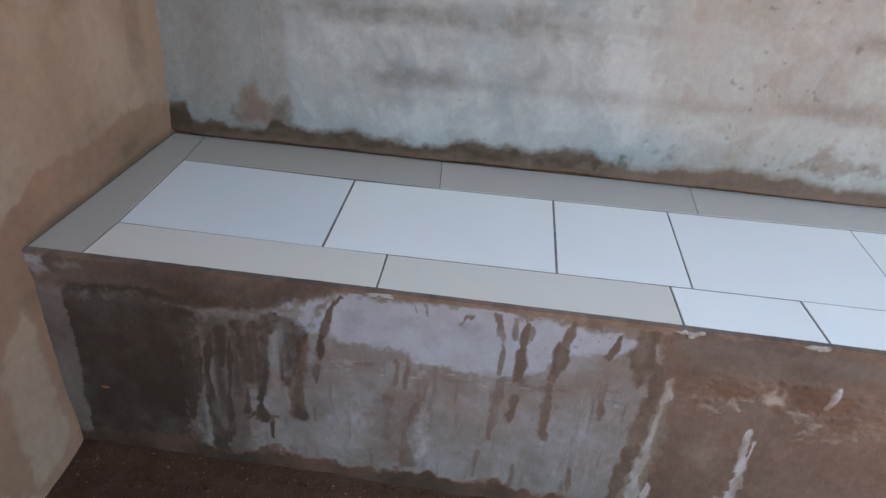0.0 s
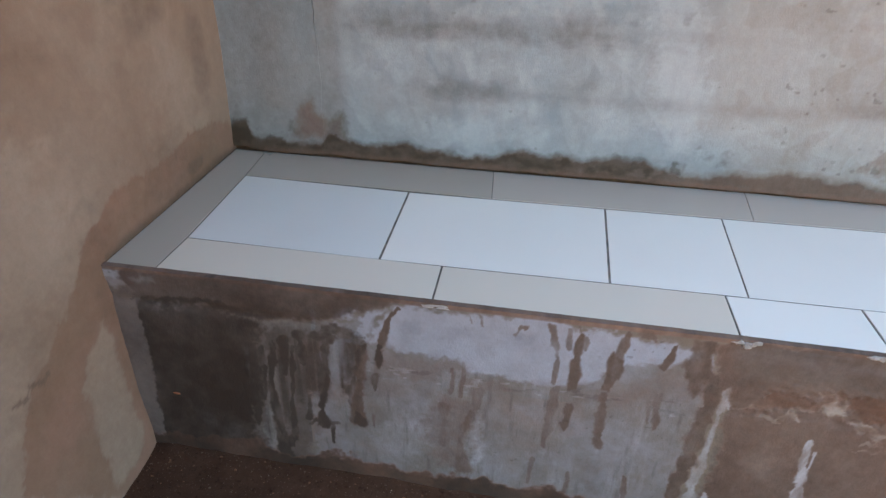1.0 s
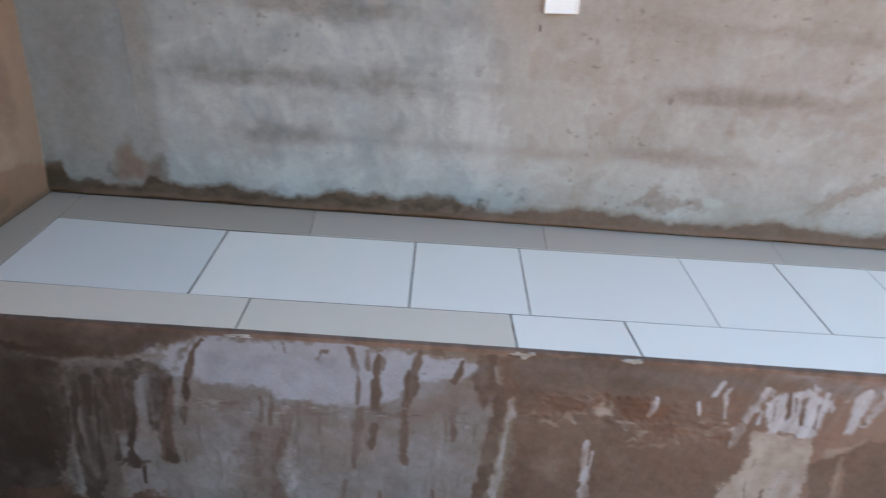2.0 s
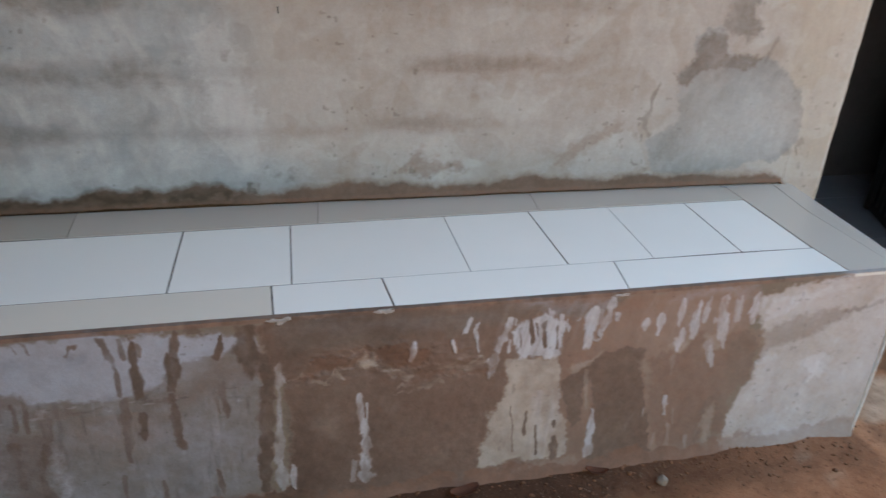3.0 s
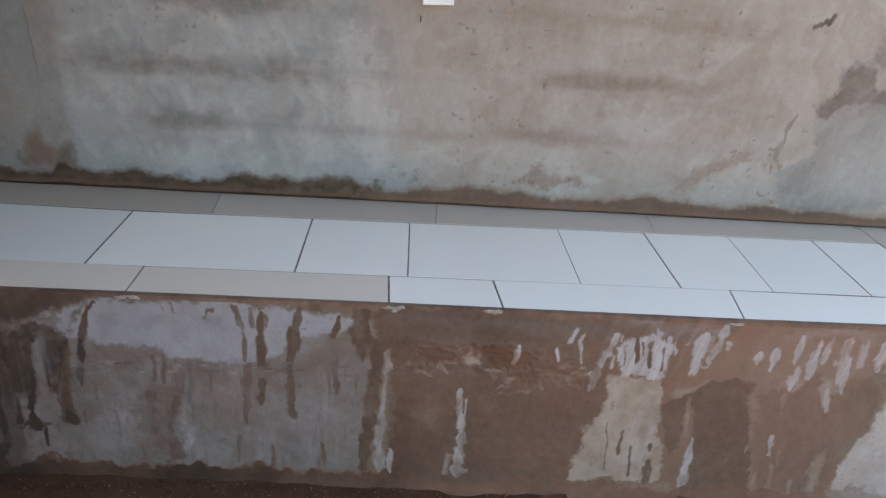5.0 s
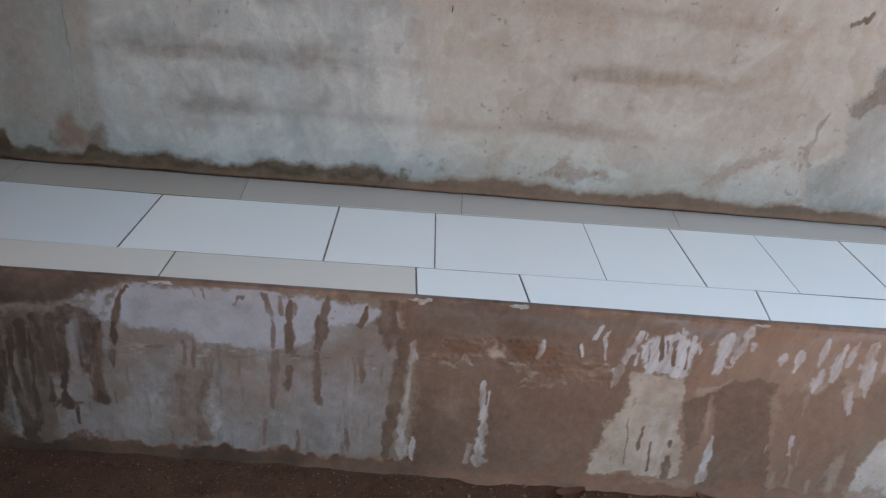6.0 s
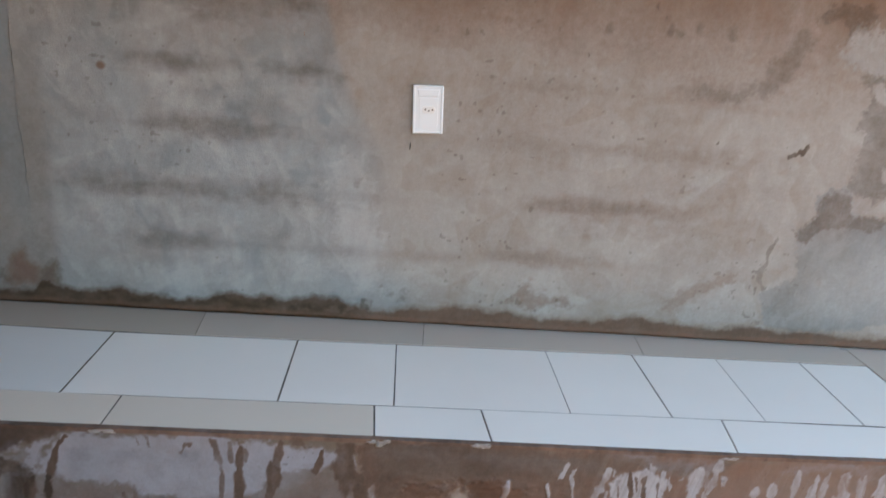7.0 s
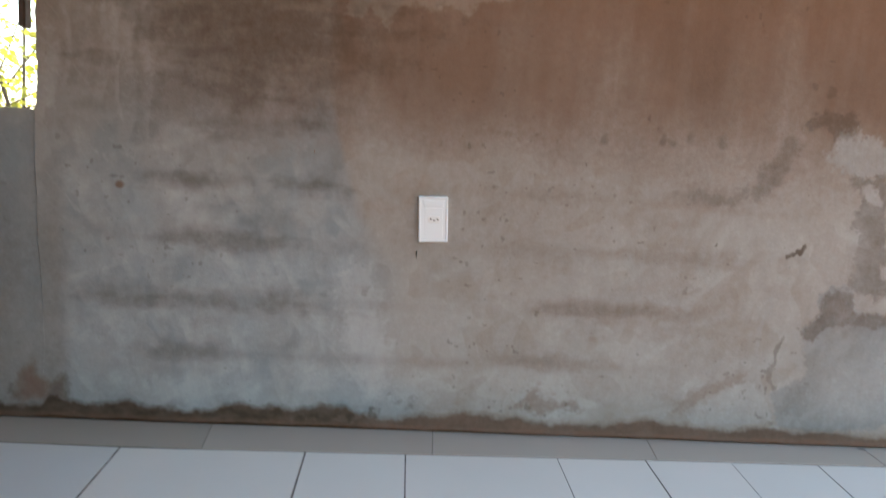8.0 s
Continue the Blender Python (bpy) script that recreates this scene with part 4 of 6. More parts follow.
def build_left_wall():
    core = part("wall_left", box_bm(-0.20, -0.012, -3.0, -0.001, -0.1, ROOF), PLAIN_TAN)
    tagged(core, "tan plastered side wall with brown soil stains near the bench", "wall", kind="structure")
    ys, zs = np.linspace(-1.4, 0.012, 290), np.linspace(-0.02, SILL, 260)
    gy, gz = np.meshgrid(ys, zs)
    belly = 0.030 * smooth(0.35, 0.0, gz) * smooth(-0.5, -0.56, gy)
    gx = 0.004 + 0.012 * fbm(gy * 2.2, gz * 2.2, 260, 3) + 0.005 * fbm(gy * 11, gz * 11, 262, 4) + 0.4 * belly
    f = side_fields(gy, gz)
    gx = gx + 0.004 * f["soil"] * fbm(gy * 30, gz * 30, 264, 3)
    part("plaster", sheet("plaster", gx, gy, gz, SIDE_PLASTER, f, skirt=(-0.02, 0, 0)), SIDE_PLASTER, core, "tan plaster with brown mud stains")


def build_shade_wall():
    # unseen wall, added only to block light from the front left
    ob = part("shade_wall", box_bm(-0.011, 0.42, -1.40, -1.28, -0.1, ROOF), PLAIN_TAN)
    tagged(ob, "plain tan plastered wall added out of view to shade the bench's left end", "wall", kind="structure")


def torn_render(x, z):
    """Where the skin of the bench's render has come away."""
    return most(patch(x, z, [(1.250, 0.386), (1.270, 0.390), (1.294, 0.394), (1.337, 0.391), (1.372, 0.380), (1.366, 0.343), (1.342, 0.329), (1.302, 0.337), (1.275, 0.357), (1.258, 0.368)], 0.007, 0.007, 561),
                patch(x, z, [(1.120, 0.364), (1.161, 0.374), (1.211, 0.368), (1.221, 0.386), (1.248, 0.385), (1.243, 0.363), (1.217, 0.350), (1.173, 0.342), (1.124, 0.335)], 0.008, 0.008, 562),
                0.8 * patch(x, z, [(1.343, 0.327), (1.401, 0.322), (1.460, 0.317), (1.517, 0.330), (1.503, 0.305), (1.403, 0.302), (1.350, 0.309)], 0.008, 0.008, 563))


def bench_fields(x, z):
    """Stains on the bench's render: wet end, grey middle with a pale wash, brown stretch with pale runs, dry far end."""
    n = fbm(x * 10, z * 10, 270, 6)
    m = fbm(x * 40, z * 40, 279, 4)
    fine = fbm(x * 95, z * 12, 271, 4)
    # dark wet end by the side wall, and the grey fillet in the corner
    strip = patch(x, z, [(0.005, 0.450), (0.036, 0.441), (0.049, 0.427), (0.049, 0.360), (0.050, 0.273), (0.044, 0.178), (0.040, 0.105), (0.049, 0.027), (0.003, 0.022), (-0.046, 0.013), (-0.083, 0.142), (-0.053, 0.332)], 0.004, 0.003, 275)
    wet = patch(x, z, [(0.046, 0.418), (0.107, 0.406), (0.200, 0.431), (0.245, 0.406), (0.288, 0.401), (0.287, 0.335), (0.275, 0.283), (0.269, 0.202), (0.252, 0.114), (0.264, 0.056), (0.302, 0.008), (0.109, -0.110), (-0.138, -0.161), (-0.059, 0.146)], 0.012, 0.016, 272)
    top = patch(x, z, [(0.043, 0.471), (0.209, 0.482), (0.350, 0.485), (0.498, 0.480), (0.544, 0.475), (0.497, 0.451), (0.440, 0.429), (0.381, 0.407), (0.322, 0.398), (0.244, 0.400), (0.187, 0.410), (0.058, 0.410), (0.009, 0.412)], 0.005, 0.006, 273)
    dry = patch(x, z, [(0.406, 0.410), (0.469, 0.431), (1.049, 0.451), (1.054, 0.349), (1.049, 0.268), (1.041, 0.137), (1.037, 0.064), (0.637, 0.049), (0.365, 0.048), (0.362, 0.159)], 0.008, 0.010, 274)
    lime = most(0.07 * strip * (0.9 + n), 0.62 * patch(x, z, [(0.004, 0.472), (0.038, 0.472), (0.043, 0.444), (0.014, 0.425), (0.003, 0.443)], 0.005, 0.005, 276), 0.45 * patch(x, z, [(0.053, 0.452), (0.091, 0.466), (0.096, 0.456), (0.066, 0.445)], 0.004, 0.006, 277),
                0.26 * run(x, z, [(0.094, 0.186), (0.140, 0.138), (0.201, 0.105)], [0.004, 0.010, 0.016], 278), 0.30 * blot(x, z, 0.10, 0.055, 0.018, 0.012, 0.7, 0.3, 277))
    damp_shade = most(0.95 * wet * (1 - 0.8 * strip) * (0.97 + 0.5 * n + 0.3 * m), 0.78 * top * (0.88 + 1.2 * n) * (1 - 0.5 * strip), 0.40 * strip * (0.7 + 2 * n),
                0.90 * patch(x, z, [(0.069, 0.415), (0.113, 0.411), (0.195, 0.430), (0.247, 0.418), (0.293, 0.402), (0.291, 0.384), (0.243, 0.391), (0.186, 0.406), (0.104, 0.391)], 0.006, 0.008, 280))
    # wet streaks that fade out beside it
    seep = patch(x, z, [(0.288, 0.398), (0.438, 0.392), (0.480, 0.366), (0.458, 0.300), (0.398, 0.238), (0.344, 0.215), (0.314, 0.125), (0.256, 0.077), (0.275, 0.283)], 0.012, 0.02, 458)
    damp_shade = most(damp_shade, 0.80 * seep * np.clip(0.50 + 2.6 * fbm(x * 60, z * 4, 459, 4), 0, 1))
    # pale wash under the tiles
    wash = patch(x, z, [(0.531, 0.454), (0.574, 0.467), (0.635, 0.467), (0.777, 0.467), (0.880, 0.467), (0.901, 0.458), (0.943, 0.451), (0.985, 0.453), (1.019, 0.447), (1.028, 0.435), (1.005, 0.422), (0.986, 0.408), (0.921, 0.399), (0.889, 0.379), (0.858, 0.346), (0.812, 0.331), (0.770, 0.337), (0.706, 0.343), (0.663, 0.333), (0.644, 0.355), (0.562, 0.363), (0.511, 0.370), (0.479, 0.376), (0.495, 0.414)], 0.006, 0.007, 281)
    scraps = most(patch(x, z, [(0.428, 0.423), (0.442, 0.445), (0.464, 0.448), (0.457, 0.429), (0.437, 0.416)], 0.005, 0.005, 282), patch(x, z, [(0.462, 0.380), (0.474, 0.425), (0.498, 0.448), (0.516, 0.451), (0.496, 0.423), (0.483, 0.376)], 0.006, 0.006, 283),
                  patch(x, z, [(0.919, 0.403), (0.926, 0.446), (0.985, 0.453), (0.992, 0.441), (0.975, 0.410)], 0.004, 0.004, 284), 0.8 * run(x, z, [(1.041, 0.436), (1.046, 0.414), (1.044, 0.398), (1.040, 0.372)], [0.0048, 0.0060, 0.0072, 0.0036], 285),
                  0.55 * run(x, z, [(0.446, 0.387), (0.450, 0.360)], [0.0156, 0.0084], 286), 0.5 * run(x, z, [(0.388, 0.421), (0.383, 0.384)], [0.0060, 0.0048], 287))
    film = most(0.93 * wash * (0.98 + 0.45 * n + 0.3 * m), 0.85 * scraps, 0.40 * dry * (0.55 + 1.8 * n + 0.7 * m))
    # greyer, rubbed render below the wash, mottled darker in places
    cloud = most(patch(x, z, [(0.592, 0.264), (0.690, 0.268), (0.703, 0.227), (0.647, 0.154), (0.665, 0.108), (0.630, 0.092), (0.591, 0.152)], 0.014, 0.020, 288), 0.8 * patch(x, z, [(0.652, 0.333), (0.717, 0.346), (0.738, 0.310), (0.659, 0.291)], 0.010, 0.012, 289),
                 0.7 * patch(x, z, [(0.511, 0.367), (0.645, 0.361), (0.663, 0.333), (0.608, 0.311), (0.533, 0.302), (0.505, 0.327)], 0.010, 0.016, 290), 0.6 * patch(x, z, [(0.748, 0.330), (0.899, 0.343), (0.986, 0.398), (1.029, 0.400), (1.030, 0.335), (0.855, 0.304)], 0.010, 0.016, 291),
                 0.9 * patch(x, z, [(0.359, 0.371), (0.404, 0.373), (0.377, 0.243), (0.356, 0.187), (0.384, 0.160), (0.352, 0.101), (0.362, 0.034), (0.295, 0.032)], 0.008, 0.010, 292))
    damp_shade = most(damp_shade, 0.34 * cloud * dry * (0.9 + n), 0.55 * cloud * (x < 0.36), 0.26 * dry * smooth(0.05, 0.30, fbm(x * 7, z * 7, 411, 6)), 0.30 * dry * smooth(0.10, 0.30, fine) * (z < 0.34))
    lime = most(lime, 0.16 * patch(x, z, [(0.273, 0.203), (0.288, 0.167), (0.297, 0.107), (0.285, 0.060), (0.306, 0.023), (0.278, 0.018), (0.261, 0.068), (0.260, 0.115)], 0.006, 0.005, 293), 0.12 * dry * smooth(0.14, 0.34, fbm(x * 50, z * 9, 294, 4)) * (z < 0.33),
                0.30 * run(x, z, [(0.249, 0.327), (0.245, 0.265)], [0.0048, 0.0036], 295), 0.35 * patch(x, z, [(0.678, 0.254), (0.691, 0.227), (0.682, 0.170), (0.695, 0.126), (0.668, 0.111), (0.668, 0.198)], 0.008, 0.010, 296), 0.18 * patch(x, z, [(0.533, 0.221), (0.596, 0.202), (0.588, 0.123), (0.528, 0.092), (0.476, 0.120)], 0.014, 0.03, 297))
    # black-brown runs of the wet end
    runs = 0 * x
    for k, (pts, wide) in enumerate([([(0.305, 0.350), (0.289, 0.260), (0.290, 0.199), (0.300, 0.115), (0.303, 0.055)], [0.0096, 0.0084, 0.0084, 0.0120, 0.0204]), ([(0.324, 0.359), (0.318, 0.277)], [0.0120, 0.0072]), ([(0.341, 0.344), (0.329, 0.213), (0.328, 0.142), (0.304, 0.071)], [0.0048, 0.0060, 0.0084, 0.0096]), ([(0.358, 0.365), (0.359, 0.312)], [0.0156, 0.0084]),
                                     ([(0.376, 0.349), (0.374, 0.287), (0.368, 0.249)], [0.0084, 0.0096, 0.0060]), ([(0.409, 0.373), (0.396, 0.303), (0.387, 0.223), (0.386, 0.167)], [0.0156, 0.0120, 0.0096, 0.0120]), ([(0.451, 0.361), (0.446, 0.333)], [0.0096, 0.0060]), ([(0.471, 0.358), (0.455, 0.313), (0.446, 0.260), (0.450, 0.217), (0.459, 0.183)], [0.0120, 0.0132, 0.0108, 0.0096, 0.0120]),
                                     ([(0.504, 0.369), (0.501, 0.330)], [0.0096, 0.0072]), ([(0.493, 0.304), (0.494, 0.270)], [0.0060, 0.0036]), ([(0.358, 0.162), (0.388, 0.170), (0.417, 0.170)], [0.0072, 0.0108, 0.0048]), ([(0.280, 0.334), (0.267, 0.256), (0.254, 0.129)], [0.0072, 0.0120, 0.0072]), ([(0.281, 0.284), (0.275, 0.204)], [0.0048, 0.0030]),
                                     ([(0.364, 0.232), (0.358, 0.169)], [0.0036, 0.0072]), ([(0.404, 0.163), (0.404, 0.120)], [0.0048, 0.0030]), ([(0.432, 0.290), (0.431, 0.270)], [0.0036, 0.0030])]):
        runs = most(runs, run(x, z, pts, wide, 310 + 2 * k))
    shelf = patch(x, z, [(0.378, 0.386), (0.425, 0.406), (0.454, 0.400), (0.474, 0.381), (0.419, 0.366), (0.379, 0.369)], 0.008, 0.006, 298)
    damp_shade = most(damp_shade, 0.92 * runs, 0.85 * shelf * np.clip(0.75 + 2.5 * m, 0, 1), 0.60 * patch(x, z, [(0.243, 0.394), (0.342, 0.403), (0.418, 0.389), (0.437, 0.371), (0.376, 0.349), (0.296, 0.339), (0.248, 0.354)], 0.012, 0.014, 299) * np.clip(0.8 + 2 * m, 0, 1))
    # thinner brown runs over wash and render
    thin = 0 * x
    for k, (pts, wide, s) in enumerate([([(0.537, 0.456), (0.518, 0.427), (0.507, 0.380)], [0.0042, 0.0060, 0.0096], 1.0), ([(0.505, 0.362), (0.497, 0.326), (0.495, 0.274)], [0.0084, 0.0048, 0.0036], 0.7), ([(0.469, 0.363), (0.459, 0.272), (0.455, 0.197)], [0.0120, 0.0096, 0.0144], 1.0), ([(0.749, 0.452), (0.741, 0.449), (0.730, 0.434)], [0.0042, 0.0030, 0.0024], 0.8),
                                        ([(0.789, 0.464), (0.799, 0.421), (0.805, 0.390), (0.804, 0.336)], [0.0054, 0.0054, 0.0042, 0.0030], 0.65), ([(0.820, 0.458), (0.822, 0.419)], [0.0036, 0.0048], 0.5), ([(0.834, 0.466), (0.850, 0.440), (0.848, 0.424)], [0.0024, 0.0036, 0.0024], 0.5), ([(0.840, 0.444), (0.835, 0.392), (0.835, 0.327)], [0.0048, 0.0066, 0.0090], 0.9),
                                        ([(0.913, 0.460), (0.901, 0.407)], [0.0048, 0.0072], 0.8), ([(0.900, 0.407), (0.897, 0.369), (0.890, 0.340)], [0.0108, 0.0120, 0.0072], 1.0), ([(0.985, 0.448), (0.975, 0.408)], [0.0024, 0.0090], 0.9), ([(1.028, 0.443), (1.027, 0.400), (1.038, 0.364)], [0.0180, 0.0204, 0.0144], 1.0), ([(0.934, 0.466), (0.949, 0.452)], [0.0072, 0.0048], 0.8),
                                        ([(0.809, 0.326), (0.807, 0.252), (0.800, 0.180)], [0.0072, 0.0084, 0.0036], 0.6), ([(0.836, 0.287), (0.835, 0.243)], [0.0096, 0.0084], 0.85), ([(0.892, 0.323), (0.893, 0.211)], [0.0108, 0.0108], 0.75), ([(0.978, 0.346), (0.983, 0.268)], [0.0078, 0.0060], 0.75), ([(0.963, 0.322), (0.969, 0.278)], [0.0042, 0.0030], 0.5),
                                        ([(0.630, 0.337), (0.627, 0.290)], [0.0048, 0.0048], 0.7), ([(0.650, 0.348), (0.646, 0.285)], [0.0048, 0.0042], 0.7), ([(0.618, 0.252), (0.616, 0.160)], [0.0108, 0.0060], 0.6), ([(0.673, 0.307), (0.676, 0.262)], [0.0096, 0.0072], 0.6), ([(0.668, 0.242), (0.647, 0.180), (0.656, 0.104)], [0.0072, 0.0060, 0.0156], 0.75),
                                        ([(0.954, 0.141), (0.957, 0.083)], [0.0060, 0.0048], 0.8), ([(0.787, 0.159), (0.781, 0.081)], [0.0042, 0.0030], 0.5), ([(0.855, 0.107), (0.850, 0.071)], [0.0072, 0.0060], 0.6), ([(1.059, 0.360), (1.054, 0.295), (1.052, 0.211), (1.041, 0.137), (1.041, 0.070)], [0.0144, 0.0168, 0.0156, 0.0120, 0.0108], 1.0),
                                        ([(0.850, 0.131), (0.854, 0.110)], [0.0030, 0.0024], 0.5), ([(0.675, 0.465), (0.679, 0.444)], [0.0024, 0.0018], 0.5), ([(0.659, 0.465), (0.661, 0.450)], [0.0024, 0.0018], 0.4), ([(1.051, 0.393), (1.061, 0.360)], [0.0156, 0.0132], 0.9), ([(0.487, 0.199), (0.486, 0.175)], [0.0030, 0.0024], 0.6)]):
        thin = most(thin, s * run(x, z, pts, wide, 340 + 2 * k))
    # brown stretch that stays damp
    mid = patch(x, z, [(1.049, 0.451), (1.080, 0.477), (1.416, 0.473), (1.758, 0.466), (2.072, 0.470), (2.101, 0.392), (2.048, 0.305), (2.065, 0.216), (2.017, 0.168), (2.011, 0.017), (1.064, -0.006), (1.095, 0.124), (1.100, 0.270), (1.085, 0.351), (1.064, 0.389)], 0.006, 0.006, 335) * (x < 2.3)
    slate = patch(x, z, [(1.080, 0.471), (1.285, 0.472), (1.518, 0.465), (1.760, 0.456), (1.755, 0.432), (1.628, 0.429), (1.458, 0.424), (1.427, 0.407), (1.270, 0.403), (1.160, 0.401), (1.094, 0.395)], 0.006, 0.014, 336)
    ridge = patch(x, z, [(1.096, 0.351), (1.161, 0.383), (1.237, 0.399), (1.321, 0.397), (1.388, 0.363), (1.480, 0.360), (1.497, 0.329), (1.432, 0.296), (1.328, 0.292), (1.268, 0.315), (1.199, 0.326), (1.098, 0.314)], 0.008, 0.008, 337)
    arch = patch(x, z, [(1.654, 0.259), (1.673, 0.282), (1.700, 0.301), (1.736, 0.330), (1.791, 0.341), (1.837, 0.331), (1.843, 0.265), (1.876, 0.148), (1.907, 0.015), (1.742, 0.010), (1.745, 0.077), (1.740, 0.159), (1.719, 0.261), (1.704, 0.231), (1.713, 0.158), (1.695, 0.136), (1.666, 0.200)], 0.005, 0.004, 338)
    damp_end = patch(x, z, [(1.845, 0.305), (1.908, 0.324), (1.958, 0.356), (2.085, 0.351), (2.121, 0.304), (2.127, 0.222), (2.103, 0.193), (2.086, 0.146), (2.094, 0.059), (2.030, 0.017), (1.921, 0.020), (1.869, 0.163)], 0.007, 0.005, 339)
    tan_end = patch(x, z, [(2.079, 0.340), (2.181, 0.356), (2.301, 0.397), (2.348, 0.387), (2.336, 0.345), (2.240, 0.312), (2.134, 0.278)], 0.010, 0.012, 340)
    red = most(0.8 * ridge, 0.65 * patch(x, z, [(1.467, 0.366), (1.502, 0.368), (1.493, 0.284), (1.444, 0.297)], 0.008, 0.012, 341), 0.75 * patch(x, z, [(1.635, 0.346), (1.684, 0.337), (1.729, 0.350), (1.679, 0.306), (1.647, 0.299)], 0.006, 0.008, 342),
               0.6 * patch(x, z, [(1.877, 0.116), (1.990, 0.087), (2.022, 0.152), (2.133, 0.057), (2.145, 0.020), (1.747, 0.011), (1.903, 0.068)], 0.012, 0.03, 343), 0.5 * patch(x, z, [(1.039, 0.413), (1.094, 0.403), (1.141, 0.353), (1.086, 0.324), (1.052, 0.349)], 0.008, 0.016, 344), 0.5 * patch(x, z, [(1.835, 0.311), (1.956, 0.359), (2.023, 0.304), (2.017, 0.168), (1.876, 0.164)], 0.012, 0.04, 345))
    damp_shade = most(damp_shade, (0.62 - 0.22 * smooth(1.22, 1.42, x)) * mid * (1 - 0.85 * smooth(1.45, 1.72, x)) * (0.88 + 0.9 * n), 0.15 * mid * smooth(-0.05, 0.25, fbm(x * 5, z * 5, 346, 5)), 0.46 * arch * (0.95 + 0.5 * n), 0.20 * damp_end * (0.9 + n),
                0.40 * patch(x, z, [(1.081, 0.453), (1.113, 0.454), (1.143, 0.405), (1.127, 0.298), (1.121, 0.078), (1.097, 0.078), (1.090, 0.351)], 0.008, 0.010, 347), 0.50 * patch(x, z, [(1.594, 0.302), (1.602, 0.319), (1.625, 0.326), (1.630, 0.312), (1.616, 0.297)], 0.004, 0.003, 348))
    soil = most(0.36 * top * (0.9 + n), 0.12 * wet, 0.25 * strip, 0.66 * thin, 0.36 * cloud * (x > 0.36), 0.78 * mid * (1 - 0.45 * slate) * (1 - 0.2 * arch) * (0.92 + 0.7 * n + 0.4 * m), 0.30 * dry * smooth(-0.05, 0.25, fbm(x * 5, z * 8, 433, 5)) * (z < 0.30))
    damp_shade = most(damp_shade, 0.70 * thin, 0.26 * slate * (0.9 + n))
    film = film * (1 - np.clip(1.15 * most(runs, thin, 0.9 * shelf), 0, 1))
    lime = lime * (1 - np.clip(1.1 * most(runs, thin), 0, 1))
    # pale runs and drips
    pale = 0 * x
